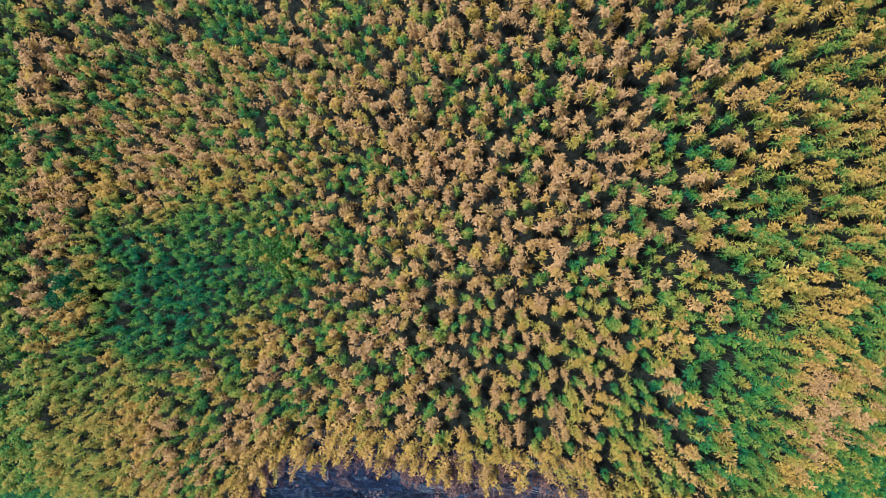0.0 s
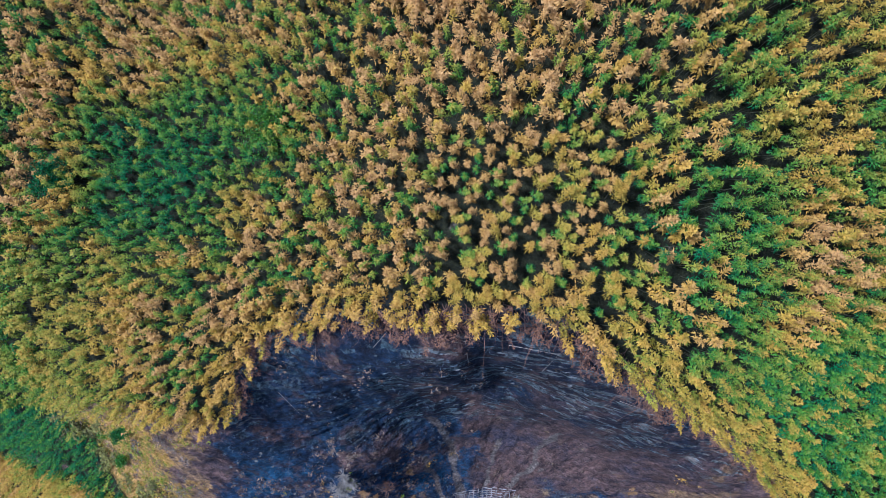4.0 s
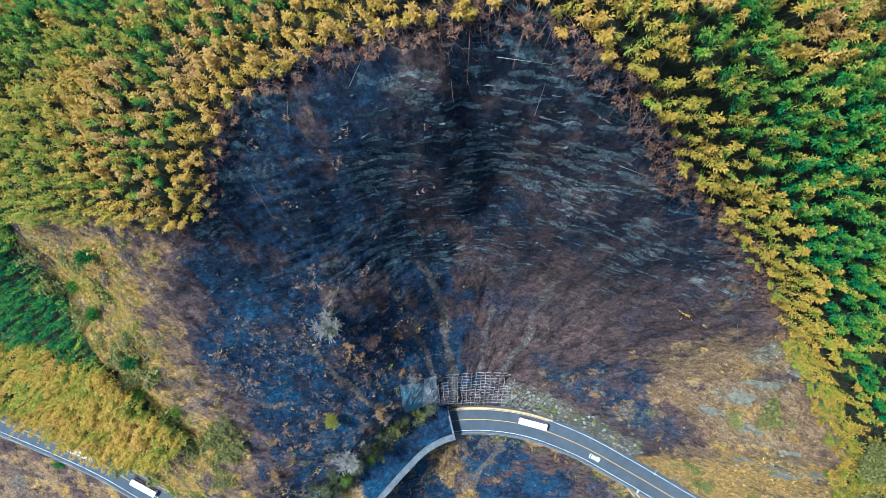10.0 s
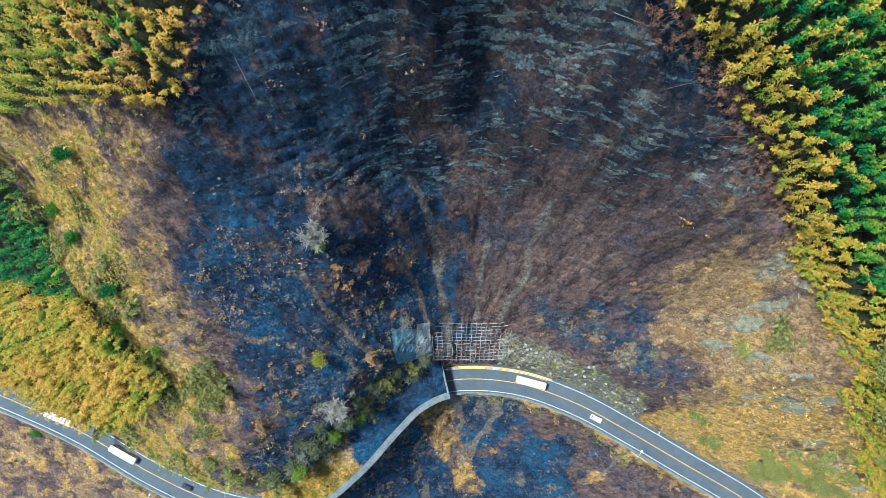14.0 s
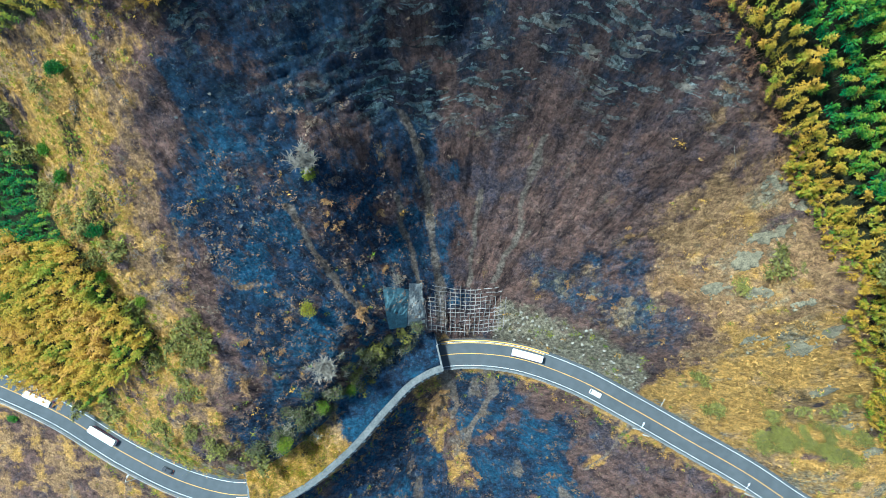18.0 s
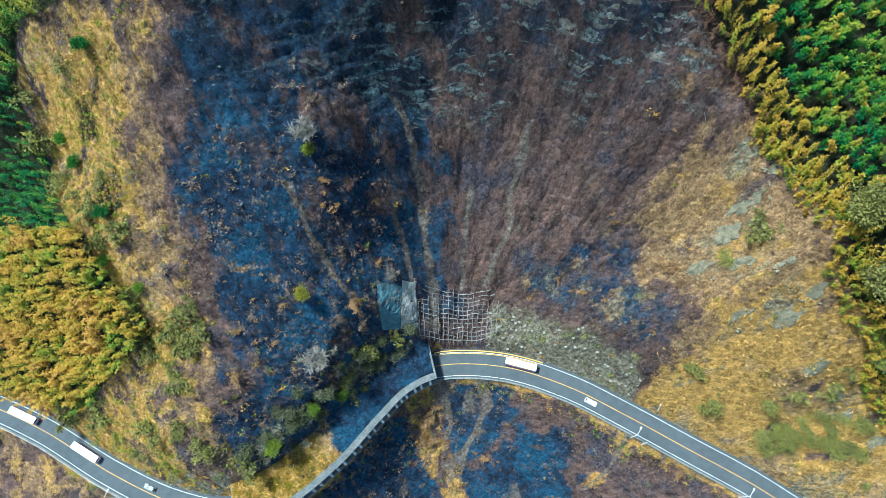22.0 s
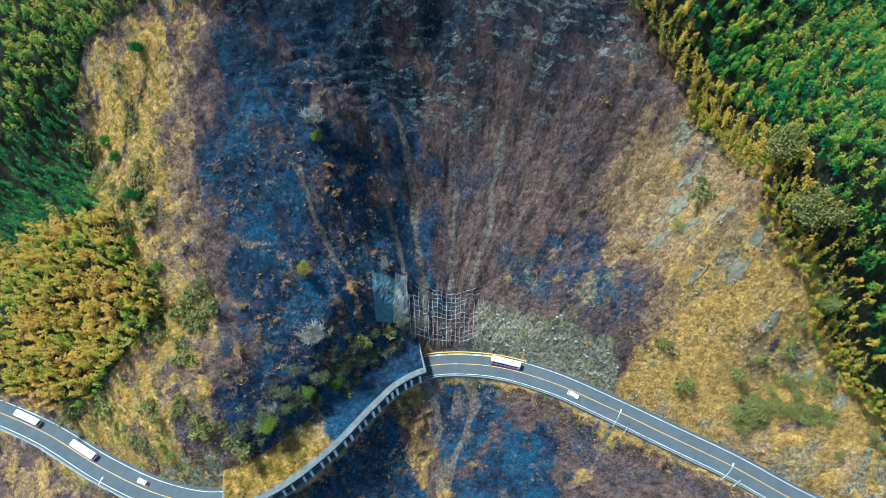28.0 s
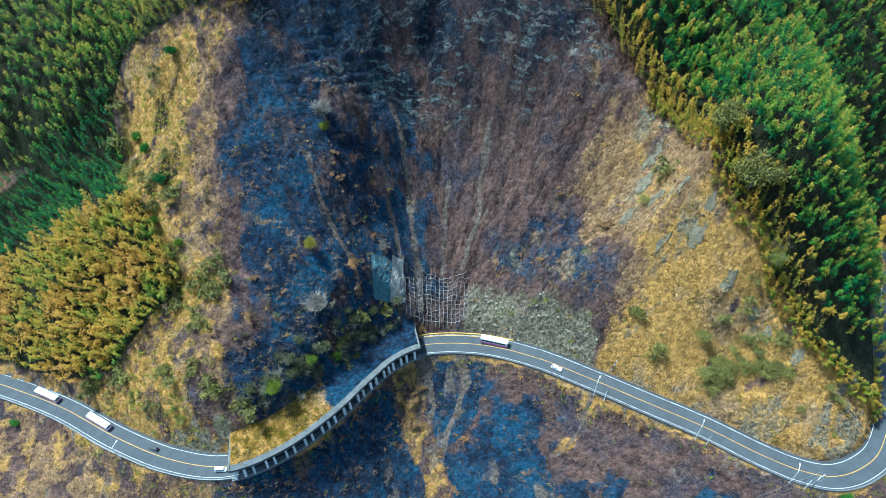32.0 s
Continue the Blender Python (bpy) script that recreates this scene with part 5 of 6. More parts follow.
# ---- trees and bushes ----
def limbs(height, spread, seed, levels=4, trunk=0.22, droop=0.0, fork=4):
    """Trunk, limbs and twigs as stems; returns the stems by kind and the twig ends."""
    r = random.Random(seed)
    stems, ends = {0: [], 1: []}, []

    def grow(a, d, length, rad, level):
        b = a
        bits = 3 if level < 2 else 2
        for q in range(bits):
            d = (d + Vector((r.uniform(-0.22, 0.22), r.uniform(-0.22, 0.22), r.uniform(-0.05, 0.16) - droop))).normalized()
            c = b + d * length / bits
            stems[0 if level == 0 else 1].append(tube_arrays(b, c, rad * (1 - 0.25 * q / bits), rad * (1 - 0.25 * (q + 1) / bits), 6 if level < 2 else 3))
            b = c
            if level < levels and (level > 0 or q > 0):
                for _ in range(fork if level < 2 else 2):
                    az = r.uniform(0, 6.28)
                    side = Vector((math.cos(az), math.sin(az), r.uniform(0.15, 0.7)))
                    grow(b, (d * 0.55 + side * spread).normalized(), length * r.uniform(0.5, 0.72), rad * 0.55, level + 1)
        if level >= levels - 1:
            ends.append(b)

    grow(Vector((0, 0, -0.4)), Vector((r.uniform(-0.12, 0.12), r.uniform(-0.2, 0.05), 1)).normalized(), height * 0.5, trunk, 0)
    return stems, ends


def leaf_cloud(centres, radius, per, length, tint, seed):
    """Many small pointed leaves in uneven clumps round the twig ends."""
    g = np.random.default_rng(seed)
    c = np.repeat(np.array([tuple(e) for e in centres]), per, 0)
    m = len(c)
    p = c + g.normal(0, radius, (m, 3)) * np.array([1, 1, 0.7])
    d = g.normal(0, 1, (m, 3)) + np.array([0, 0, 0.3])
    d /= np.linalg.norm(d, axis=1)[:, None]
    s = np.cross(d, g.normal(0, 1, (m, 3)))
    s /= np.linalg.norm(s, axis=1)[:, None]
    ln = length * g.uniform(0.6, 1.3, m)[:, None]
    v = np.stack([p, p + d * ln * 0.5 + s * ln * 0.28, p + d * ln, p + d * ln * 0.5 - s * ln * 0.28], 1).reshape(-1, 3)
    i = np.arange(m) * 4
    f = np.concatenate([np.stack([i, i + 1, i + 2], 1), np.stack([i, i + 2, i + 3], 1)])
    return v, f, np.clip(np.repeat(tint + g.normal(0, 0.05, m), 4), 0, 1)


def tree(name, label, category, x, y, height, spread, seed, wood, tint=None, per=14, radius=0.5, leaf=0.45, levels=4, group="", trunk=0.2, fork=4, foliage=None):
    z = float(ground_z(x, y)[0])
    ob = thing(name, (0, 0, 0), label, category, group)
    stems, ends = limbs(height, spread, seed, levels, trunk, 0.0, fork)
    part("trunk", mesh_of("trunk", *gather(stems[0]), wood), wood, ob)
    part("branching", mesh_of("branching", *gather(stems[1]), wood), wood, ob)
    if tint is not None:
        per = max(1, min(per, int(per * 120 / len(ends)) + 1))
        v, f, tv = leaf_cloud(ends, radius, per, leaf, tint, seed)
        part("crown", mesh_of("crown", v, f, foliage or LEAF, False, tv), foliage or LEAF, ob)
    ob.matrix_basis = Matrix.Translation((x, y, z))
    return ob


tree("dead_tree", "bleached leafless tree standing on the burnt slope", "tree", -26.5, -97, 12, 1.5, 3, DEAD_WOOD, None, levels=2, fork=8, trunk=0.3)
tree("dead_tree", "pale leafless tree above the rock shed", "tree", -31, -152, 13, 1.5, 5, DEAD_WOOD, None, levels=2, fork=9, trunk=0.3)
tree("dead_tree", "thin scorched tree with bare twigs in the gully", "tree", -4, -123, 8, 1.2, 8, DEAD_WOOD, None, levels=3, trunk=0.1)
tree("dead_tree", "scorched bare tree on the charred slope", "tree", -16, -104, 8, 1.1, 9, SCORCHED, None, levels=3, trunk=0.1)
tree("broadleaf_tree", "low yellow-green bush under the bleached tree", "tree", -27, -99, 4, 1.0, 21, BARK, 0.6, 10, 0.6, 0.4, 3)
tree("broadleaf_tree", "round yellow-green bushy tree on the burnt slope", "tree", -33, -133, 5.5, 0.8, 11, BARK, 0.52, 16, 0.45, 0.4, 3)
tree("broadleaf_tree", "bright green bushy tree beside the rock shed", "tree", -46, -176, 6.5, 1.15, 12, BARK, 0.66, 18, 0.6, 0.5, 4)
tree("broadleaf_tree", "low green bush above the rock shed roof", "tree", -17, -146, 5, 1.2, 13, BARK, 0.82, 10, 0.6, 0.45, 3, foliage=DARK_OLIVE)
tree("broadleaf_tree", "low dark green bush above the rock shed roof", "tree", -10, -141, 4.5, 1.2, 14, BARK, 0.86, 10, 0.6, 0.45, 3, foliage=DARK_OLIVE)
tree("broadleaf_tree", "low olive bush in the shaded gully by the shed", "tree", -24, -158, 4.5, 1.2, 15, BARK, 0.74, 8, 0.6, 0.45, 3)
tree("broadleaf_tree", "low olive bush in the gully by the shed", "tree", -33, -164, 5, 1.2, 16, BARK, 0.7, 10, 0.6, 0.45, 3)
tree("broadleaf_tree", "large olive-green tree at the edge of the bamboo wood", "tree", 123, -144, 15, 1.2, 17, DEAD_WOOD, 0.70, 60, 1.3, 0.8, 4, trunk=0.4, foliage=OLIVE)
tree("broadleaf_tree", "large yellow-green tree at the edge of the bamboo wood", "tree", 116, -130, 12, 1.1, 18, BARK, 0.69, 55, 1.1, 0.75, 4, trunk=0.3, foliage=OLIVE)
tree("broadleaf_tree", "grey-green tree with bare twigs beside the bamboo", "tree", 134, -158, 9, 1.2, 19, DEAD_WOOD, 0.6, 3, 0.6, 0.5, 4, trunk=0.25)
for q, (x, y, h, t) in enumerate(((-93, -112, 5.0, 0.95), (-87, -78, 4.5, 0.92), (-118, -114, 6, 0.82), (-104, -96, 5, 0.85), (-110, -88, 4.0, 0.8), (-97, -124, 4.5, 0.75), (-86, -131, 3.5, 0.7))):
    tree("small_tree", "small dense dark green tree on the grassy slope", "tree", x, y, h, 0.8, 30 + q, BARK, t, 22, 0.45, 0.4, 3, "small green trees")
tree("broadleaf_tree", "round bright green tree standing among the bamboo on the ridge", "tree", -36, -1, 10.5, 1.0, 61, BARK, 0.80, 60, 0.75, 0.5, 4, trunk=0.3)
tree("broadleaf_tree", "round dark green tree among pale bamboo on the ridge", "tree", -95, -9, 10, 1.0, 62, BARK, 0.98, 60, 0.75, 0.5, 4, trunk=0.3)
olive = [tree("bush", "rounded olive-green bush on the dry grass slope", "bush", 128, -174, 4.0, 1.3, 50, BARK, 0.72, 22, 0.9, 0.4, 2, "olive bushes", fork=3, foliage=OLIVE),
         tree("bush", "spreading yellow-green bush on the dry grass slope", "bush", 135, -177, 3.6, 1.4, 51, BARK, 0.66, 20, 0.9, 0.4, 2, "olive bushes", fork=3, foliage=OLIVE),
         tree("bush", "dark green bush beside the road", "bush", 160, -217, 4.0, 1.2, 52, BARK, 0.85, 18, 0.5, 0.45, 2, "green bushes")]
spots = [(0, 125 + rng.normal(0, 5), -174 + rng.normal(0, 4)) for _ in range(11)] + [(1, 136 + rng.normal(0, 6), -176 + rng.normal(0, 4)) for _ in range(16)]
spots += [(0, 160, -184), (0, 163, -187), (1, 96, -128), (0, 118, -165), (2, 175, -214), (2, -140, -179), (2, -166, -171), (1, 150, -189), (0, 104, -163), (1, 129, -183)]
for k, x, y in spots:
    if abs(float(road_at(x, y)[1][0])) < 9.5:
        continue
    copy_thing(olive[k], pose(x, y, float(ground_z(x, y)[0]), 0, 0, rng.uniform(0, 360)) @ Matrix.Diagonal((rng.uniform(0.6, 1.6), rng.uniform(0.6, 1.6), rng.uniform(0.4, 0.7), 1)))
gully = [tree("bush", "tangled olive bush in the damp gully behind the rock shed", "bush", -40, -170, 5.0, 1.4, 70, BARK, 0.84, 7, 0.8, 0.5, 2, "gully bushes", fork=3, foliage=DARK_OLIVE),
         tree("bush", "tangled dark green bush in the damp gully behind the rock shed", "bush", -12, -147, 4.5, 1.4, 71, BARK, 0.93, 8, 0.8, 0.5, 2, "gully bushes", fork=3, foliage=DARK_OLIVE),
         tree("bush", "half-bare grey-brown bush in the gully behind the rock shed", "bush", -22, -156, 5.0, 1.4, 72, DEAD_WOOD, 0.78, 3, 1.0, 0.4, 2, "gully bushes", fork=3, foliage=DARK_OLIVE)]
for q, f_ in enumerate(np.linspace(0, 1, 64)):
    x = float(np.interp(f_, (0, 0.35, 0.7, 1), (-54, -36, -16, 2)) + rng.normal(0, 3.0))
    y = float(np.interp(f_, (0, 0.35, 0.7, 1), (-180, -166, -148, -139)) + rng.normal(0, 3.0))
    copy_thing(gully[int(rng.choice((0, 1, 2, 2)))], pose(x, y, float(ground_z(x, y)[0]), 0, 0, rng.uniform(0, 360)) @ Matrix.Scale(rng.uniform(0.6, 1.35), 4))

# ---- dry shrubs, grass and scorched stems ----
def tufts(x, y, size, blades, tint, spread=0.75, seed=1):
    """Small sprays of blades standing on the ground."""
    g = np.random.default_rng(seed)
    z = ground_z(x, y)
    n = len(x)
    m = n * blades
    who = np.repeat(np.arange(n), blades)
    az = g.uniform(0, 2 * math.pi, m)
    out = np.stack([np.cos(az), np.sin(az), 0 * az], 1)
    side = np.stack([-np.sin(az), np.cos(az), 0 * az], 1)
    ln = size[who] * g.uniform(0.6, 1.25, m)
    flat = g.uniform(0.15, 1.0, m) * spread
    d = out * flat[:, None] + np.array([0, 0, 1.0]) * np.sqrt(np.clip(1 - flat ** 2, 0.05, 1))[:, None]
    base = np.stack([x, y, z - 0.1], 1)[who] + out * (size[who] * 0.3 * g.random(m))[:, None]
    wd = ln * g.uniform(0.035, 0.08, m)
    tip = base + d * ln[:, None]
    tip[:, 2] -= 0.12 * ln
    mid = base + d * (ln * 0.55)[:, None]
    v = np.stack([base, mid + side * wd[:, None], tip, mid - side * wd[:, None]], 1).reshape(-1, 3)
    i = np.arange(m) * 4
    f = np.concatenate([np.stack([i, i + 1, i + 2], 1), np.stack([i, i + 2, i + 3], 1)])
    return v, f, np.repeat(np.clip(tint[who] + g.normal(0, 0.04, m), 0, 1), 4)


def clumps(x, y, size, leaves, tint, seed=1):
    """Low rounded shrubs: a ragged heap of tiny leaves each."""
    g = np.random.default_rng(seed)
    n, m = len(x), len(x) * leaves
    who = np.repeat(np.arange(n), leaves)
    wide = np.stack([g.uniform(0.7, 1.5, n), g.uniform(0.7, 1.5, n), g.uniform(0.5, 0.9, n)], 1)[who]
    p = g.normal(0, 0.42, (m, 3)) * wide * size[who][:, None]
    p[:, 2] = np.abs(p[:, 2])
    p += np.stack([x, y, ground_z(x, y)], 1)[who]
    d = g.normal(0, 1, (m, 3)) * np.array([1, 1, 0.6]) * (0.22 * (0.5 + 0.5 * size[who]))[:, None]
    s = g.normal(0, 1, (m, 3)) * (0.10 * (0.5 + 0.5 * size[who]))[:, None]
    v = np.stack([p - s, p + d, p + s], 1).reshape(-1, 3)
    return v, np.arange(m * 3).reshape(-1, 3), np.repeat(np.clip(tint[who] + g.normal(0, 0.04, m), 0, 1), 3)


sx, sy = scatter(-130, 185, -236, -40, 1.35)
sc = ground_parts(sx, sy)
open_ground = (sc[7] < 0.4) & (np.abs(sc[9]) > HALF + 1.6)
on_shed = (sc[10] >= SHED_A) & (sc[10] <= SHED_B) & (sc[9] > 0) & (sc[9] < 14)
dice = rng.random(len(sx))
grassy = open_ground & ~on_shed & (dice < 0.6 * sc[2] * (1 - 0.8 * sc[3]))
STRAW = mottled("dry_straw", (0.37, 0.200, 0.045), (0.76, 0.44, 0.112), 0.3, 0.85, 0.0)
olive_g = grassy & (sx < -60) & (rng.random(len(sx)) < 0.8)
for nm, sel, mat, lab in (("dry_grass", grassy & ~olive_g, STRAW, "straw-coloured dry grass tufts on the slopes"), ("olive_grass", olive_g, LEAF, "yellow-olive grass tufts on the western slope")):
    n_ = int(sel.sum())
    v, f, tv = clumps(sx[sel], sy[sel], rng.uniform(0.5, 1.6, n_), 22, rng.uniform(0.28, 0.60, n_), 2)
    tagged(new(nm, mesh_of(nm, v, f, mat, False, tv)), lab, "grass", kind="stuff")

SHRUB = mottled("dry_shrub_leaf", (0.070, 0.048, 0.036), (0.27, 0.175, 0.105), 0.35, 0.8, 0.0)
dot = fbm(sx, sy, 9, 3, 91)
strip_s = np.maximum.reduce([inside(sx, sy, p, 2, 3) for p in TAN_STRIPS])
chance = (0.10 + 0.55 * smooth(0.48, 0.72, dot)) * (1 - 0.7 * sc[3] * sc[8]) * np.where(sy > -92, 0.25, 1) * np.where((sx > 12) & (sx < 70) & (sy > -140), 0.22, 1) + 0.5 * strip_s + 0.30 * (sx < 0) * (sx > -66) * (sy < -98) + 0.22 * inside(sx, sy, RUBBLE, 3, 3) + 1.1 * inside(sx, sy, WEST_GRASS, 6, 4) + 1.1 * (sc[9] < -5.8) * (sc[9] > -10.5) + 0.5 * (sx < -62) * (sc[9] > 6) * (sc[9] < 22)
shrubby = open_ground & ~on_shed & (dice < np.where(sx > 80, 0.2, 0.42) * chance)
leafy = shrubby & (rng.random(len(sx)) < 0.10 + 0.9 * sc[2] + 0.5 * sc[12] + 0.4 * (sc[9] < -5.8) * (sc[9] > -10.5))
for nm, sel, mat, lab in (("dry_shrubs", shrubby & ~leafy, SHRUB, "small withered brown shrubs dotted over the burnt slope"), ("scrub", leafy, LEAF, "low yellow and olive scrub on the slopes")):
    n_ = int(sel.sum())
    v, f, tv = clumps(sx[sel], sy[sel], np.clip(rng.gamma(3.0, 0.32, n_) + 0.25, 0, 2.4), 38, np.where(rng.random(n_) < 0.45, rng.uniform(0.0, 0.22, n_), rng.uniform(0.5, 0.74, n_)), 3)
    tagged(new(nm, mesh_of(nm, v, f, mat, False, tv)), lab, "shrubs", kind="stuff")

ASHY = mottled("ash_grey_twigs", (0.03, 0.042, 0.055), (0.10, 0.125, 0.145), 0.5, 0.9, 0.0)
ashy = open_ground & (dice > 0.72) & (sc[1] > 0.35)
v, f, _ = tufts(sx[ashy], sy[ashy], rng.uniform(0.4, 1.2, ashy.sum()), 7, np.zeros(ashy.sum()), 1.0, 4)
tagged(new("burnt_scrub", mesh_of("burnt_scrub", v, f, ASHY)), "ash-grey burnt scrub lying on the charred slope", "shrubs", kind="stuff")

# weeds on the shed roof
wk_ = rng.integers(SHED_A + 1, SHED_A + int(0.47 * (SHED_B - SHED_A)), 900)
wd_ = rng.uniform(-HALF + 1.5, HALF + 9, 900)
wp = LINE[wk_] + NORMAL[wk_] * wd_[:, None] + rng.uniform(-0.7, 0.7, (900, 2))
v, f, tv = tufts(wp[:, 0], wp[:, 1], rng.uniform(0.7, 1.7, 900), 10, rng.uniform(0.28, 0.6, 900), 0.9, 5)
zz = np.repeat(LINE_Z[wk_] + 6.7 + 0.22 * np.maximum(0, wd_ - 3) - ground_z(wp[:, 0], wp[:, 1]), 40)
v[:, 2] += zz
part("weed_cover", mesh_of("weed_cover", v, f, LEAF, False, tv), LEAF, shed, "yellow-green weeds")

# scorched bamboo stems under the rim of the wood
def rim_line(i0, i1):
    return spline([TOP_WOOD[(i + 19) % len(TOP_WOOD)] for i in range(i0, i1)], 0.32)


rim_pts = rim_line(0, len(TOP_WOOD) - 17)
stem_bits = []
for x, y in rim_pts:
    if rng.random() < 0.95:
        x0, y0 = x + rng.normal(0, 1.2), y + rng.normal(0.5, 1.2)
        inward = np.array([12 - x0, -85 - y0])
        inward /= np.linalg.norm(inward)
        ln = rng.uniform(2.5, 8.0)
        stem_bits.append((x0, y0, ln, inward[0] * rng.uniform(0.2, 0.95) + rng.normal(0, 0.3), inward[1] * rng.uniform(0.2, 0.95) + rng.normal(0, 0.2)))
sb = np.array(stem_bits)
sz = ground_z(sb[:, 0], sb[:, 1])
bits = []
for (x, y, ln, dx, dy), z in zip(sb, sz):
    a = np.array([x, y, z - 0.2])
    up = math.sqrt(max(0.08, 1 - min(0.9, dx * dx + dy * dy)))
    b = a + np.array([dx, dy, up * 0.8]) * ln * 0.6
    c = b + np.array([dx * 1.2, dy * 1.2, up * 0.1 - 0.35]) * ln * 0.5
    bits += [tube_arrays(a, b, 0.06, 0.045, 3), tube_arrays(b, c, 0.045, 0.015, 3)]
    for q in range(3):
        s0 = b + (c - b) * rng.random()
        bits.append(tube_arrays(s0, s0 + rng.normal(0, 0.6, 3) + np.array([dx, dy, 0.1]), 0.03, 0.008, 3))
tagged(new("scorched_stems", mesh_of("scorched_stems", *gather(bits), SCORCHED)), "reddish-brown scorched bamboo stems hanging over the burnt rim", "bamboo", kind="stuff")

for x, y, a, ln in ((14, -45, -10, 9), (-12, -47, 50, 6), (-26, -52, 75, 5), (-38, -62, -70, 8), (40, -60, -20, 7), (22, -52, 80, 6), (7, -50, 100, 7), (84, -96, -60, 6)):
    d = np.array([math.cos(math.radians(a)), math.sin(math.radians(a))])
    xs_, ys_ = x + d[0] * np.linspace(0, ln, 6), y + d[1] * np.linspace(0, ln, 6)
    zs_ = ground_z(xs_, ys_) + 0.5
    fit_ = np.polyval(np.polyfit(np.arange(6), zs_, 1), np.arange(6)) + 0.3
    fb = thing("fallen_bamboo", (x, y, float(fit_[0])), "pale fallen bamboo pole lying on the charred rock", "bamboo", "fallen bamboo poles")
    part("culm", mesh_of("culm", *gather([tube_arrays((xs_[k], ys_[k], fit_[k]), (xs_[k + 1], ys_[k + 1], fit_[k + 1]), 0.06 - 0.009 * k, 0.06 - 0.009 * (k + 1), 5) for k in range(5)]), DEAD_WOOD), DEAD_WOOD, fb)
    for k in (2, 3, 4, 5):
        part("twig", mesh_of("twig", *tube_arrays((xs_[k], ys_[k], fit_[k]), (xs_[k] + rng.normal(0, 0.7), ys_[k] + rng.normal(0, 0.7), fit_[k] + 0.4), 0.03, 0.01, 3), DEAD_WOOD), DEAD_WOOD, fb)

# ---- loose slabs of rock, set along the beds ----
bx, by = scatter(-58, 98, -112, -46, 2.2)
bc = ground_parts(bx, by)
want = (inside(bx, by, ROCKY, 6, 5) > 0.5) & (bc[7] < 0.1) & (bc[8] > 0.6) & (fbm(bx, by, 15, 3, 95) > 0.46)
slab_f = [(0, 1, 2, 3)] + [(4 * k + q, 4 * k + 4 + q, 4 * k + 4 + (q + 1) % 4, 4 * k + (q + 1) % 4) for k in range(4) for q in range(4)] + [(19, 18, 17, 16)]
for i in rng.permutation(np.where(want)[0])[:190]:
    x, y = float(bx[i]), float(by[i])
    ang_ = radians((24 if x < -5 else (-20 if x > 32 else 2)) + rng.normal(0, 7))
    ln = rng.gamma(2.0, 0.45) + 0.5
    s_ = np.array((-0.5, -0.3, 0.02, 0.28, 0.5)) * ln
    xs_, ys_ = x + s_ * math.cos(ang_), y + s_ * math.sin(ang_)
    g_ = ground_z(xs_, ys_)
    zs_ = np.polyval(np.polyfit(s_, g_, 1), s_) - 0.3
    if np.abs(zs_ + 0.3 - g_).max() > 0.35:
        continue
    fat = rng.uniform(0.6, 1.0, 5) * np.array((0.75, 1.0, 1.0, 1.0, 0.7)) * rng.uniform(0.2, 0.5)
    rows_ = [np.column_stack([xs_, ys_ + a_ * fat * rng.uniform(0.85, 1.15, 5), zs_ + b_ * fat * rng.uniform(0.85, 1.15, 5)]) for a_, b_ in ((0.9, 0.1), (-0.6, -1.0), (-0.9, 0.0), (0.5, 0.75))]
    stone = SOOTY_ROCK if x < rng.normal(2, 8) else ROCK
    part("rock_ledge", mesh_of("rock_ledge", np.stack(rows_, 1).reshape(-1, 3), np.array(slab_f), stone), stone, ground)
rx_, ry_ = scatter(24, 88, -162, -118, 1.5)
rc = ground_parts(rx_, ry_)
rub = inside(rx_, ry_, RUBBLE, 2, 3) > 0.5
rub &= np.abs(rc[9]) > HALF + 1.5
rub &= rng.random(len(rx_)) < 0.35
stone_v = []
for i in np.where(rub)[0]:
    s = rng.uniform(0.25, 0.8)
    q = rng.normal(0, 1, (8, 3)) * 0.18 + np.array([(a, b, c) for a in (-1, 1) for b in (-1, 1) for c in (-1, 1)]) * 0.6
    stone_v.append((q * s + (rx_[i], ry_[i], rc[0][i]), np.array([(0, 1, 3, 2), (4, 6, 7, 5), (0, 4, 5, 1), (2, 3, 7, 6), (0, 2, 6, 4), (1, 5, 7, 3)])))
RUBBLE_STONE = mottled("grey_rubble", (0.16, 0.145, 0.115), (0.42, 0.375, 0.295), 0.6, 0.9, 0.5)
tagged(new("rubble", mesh_of("rubble", *gather(stone_v), RUBBLE_STONE)), "grey broken stones on the cut slope above the road", "stones", kind="stuff")

# ---- single shrubs ----
RUSTY = mottled("rust_brown_leaf", (0.10, 0.055, 0.025), (0.40, 0.22, 0.075), 0.9, 0.8, 0.0)


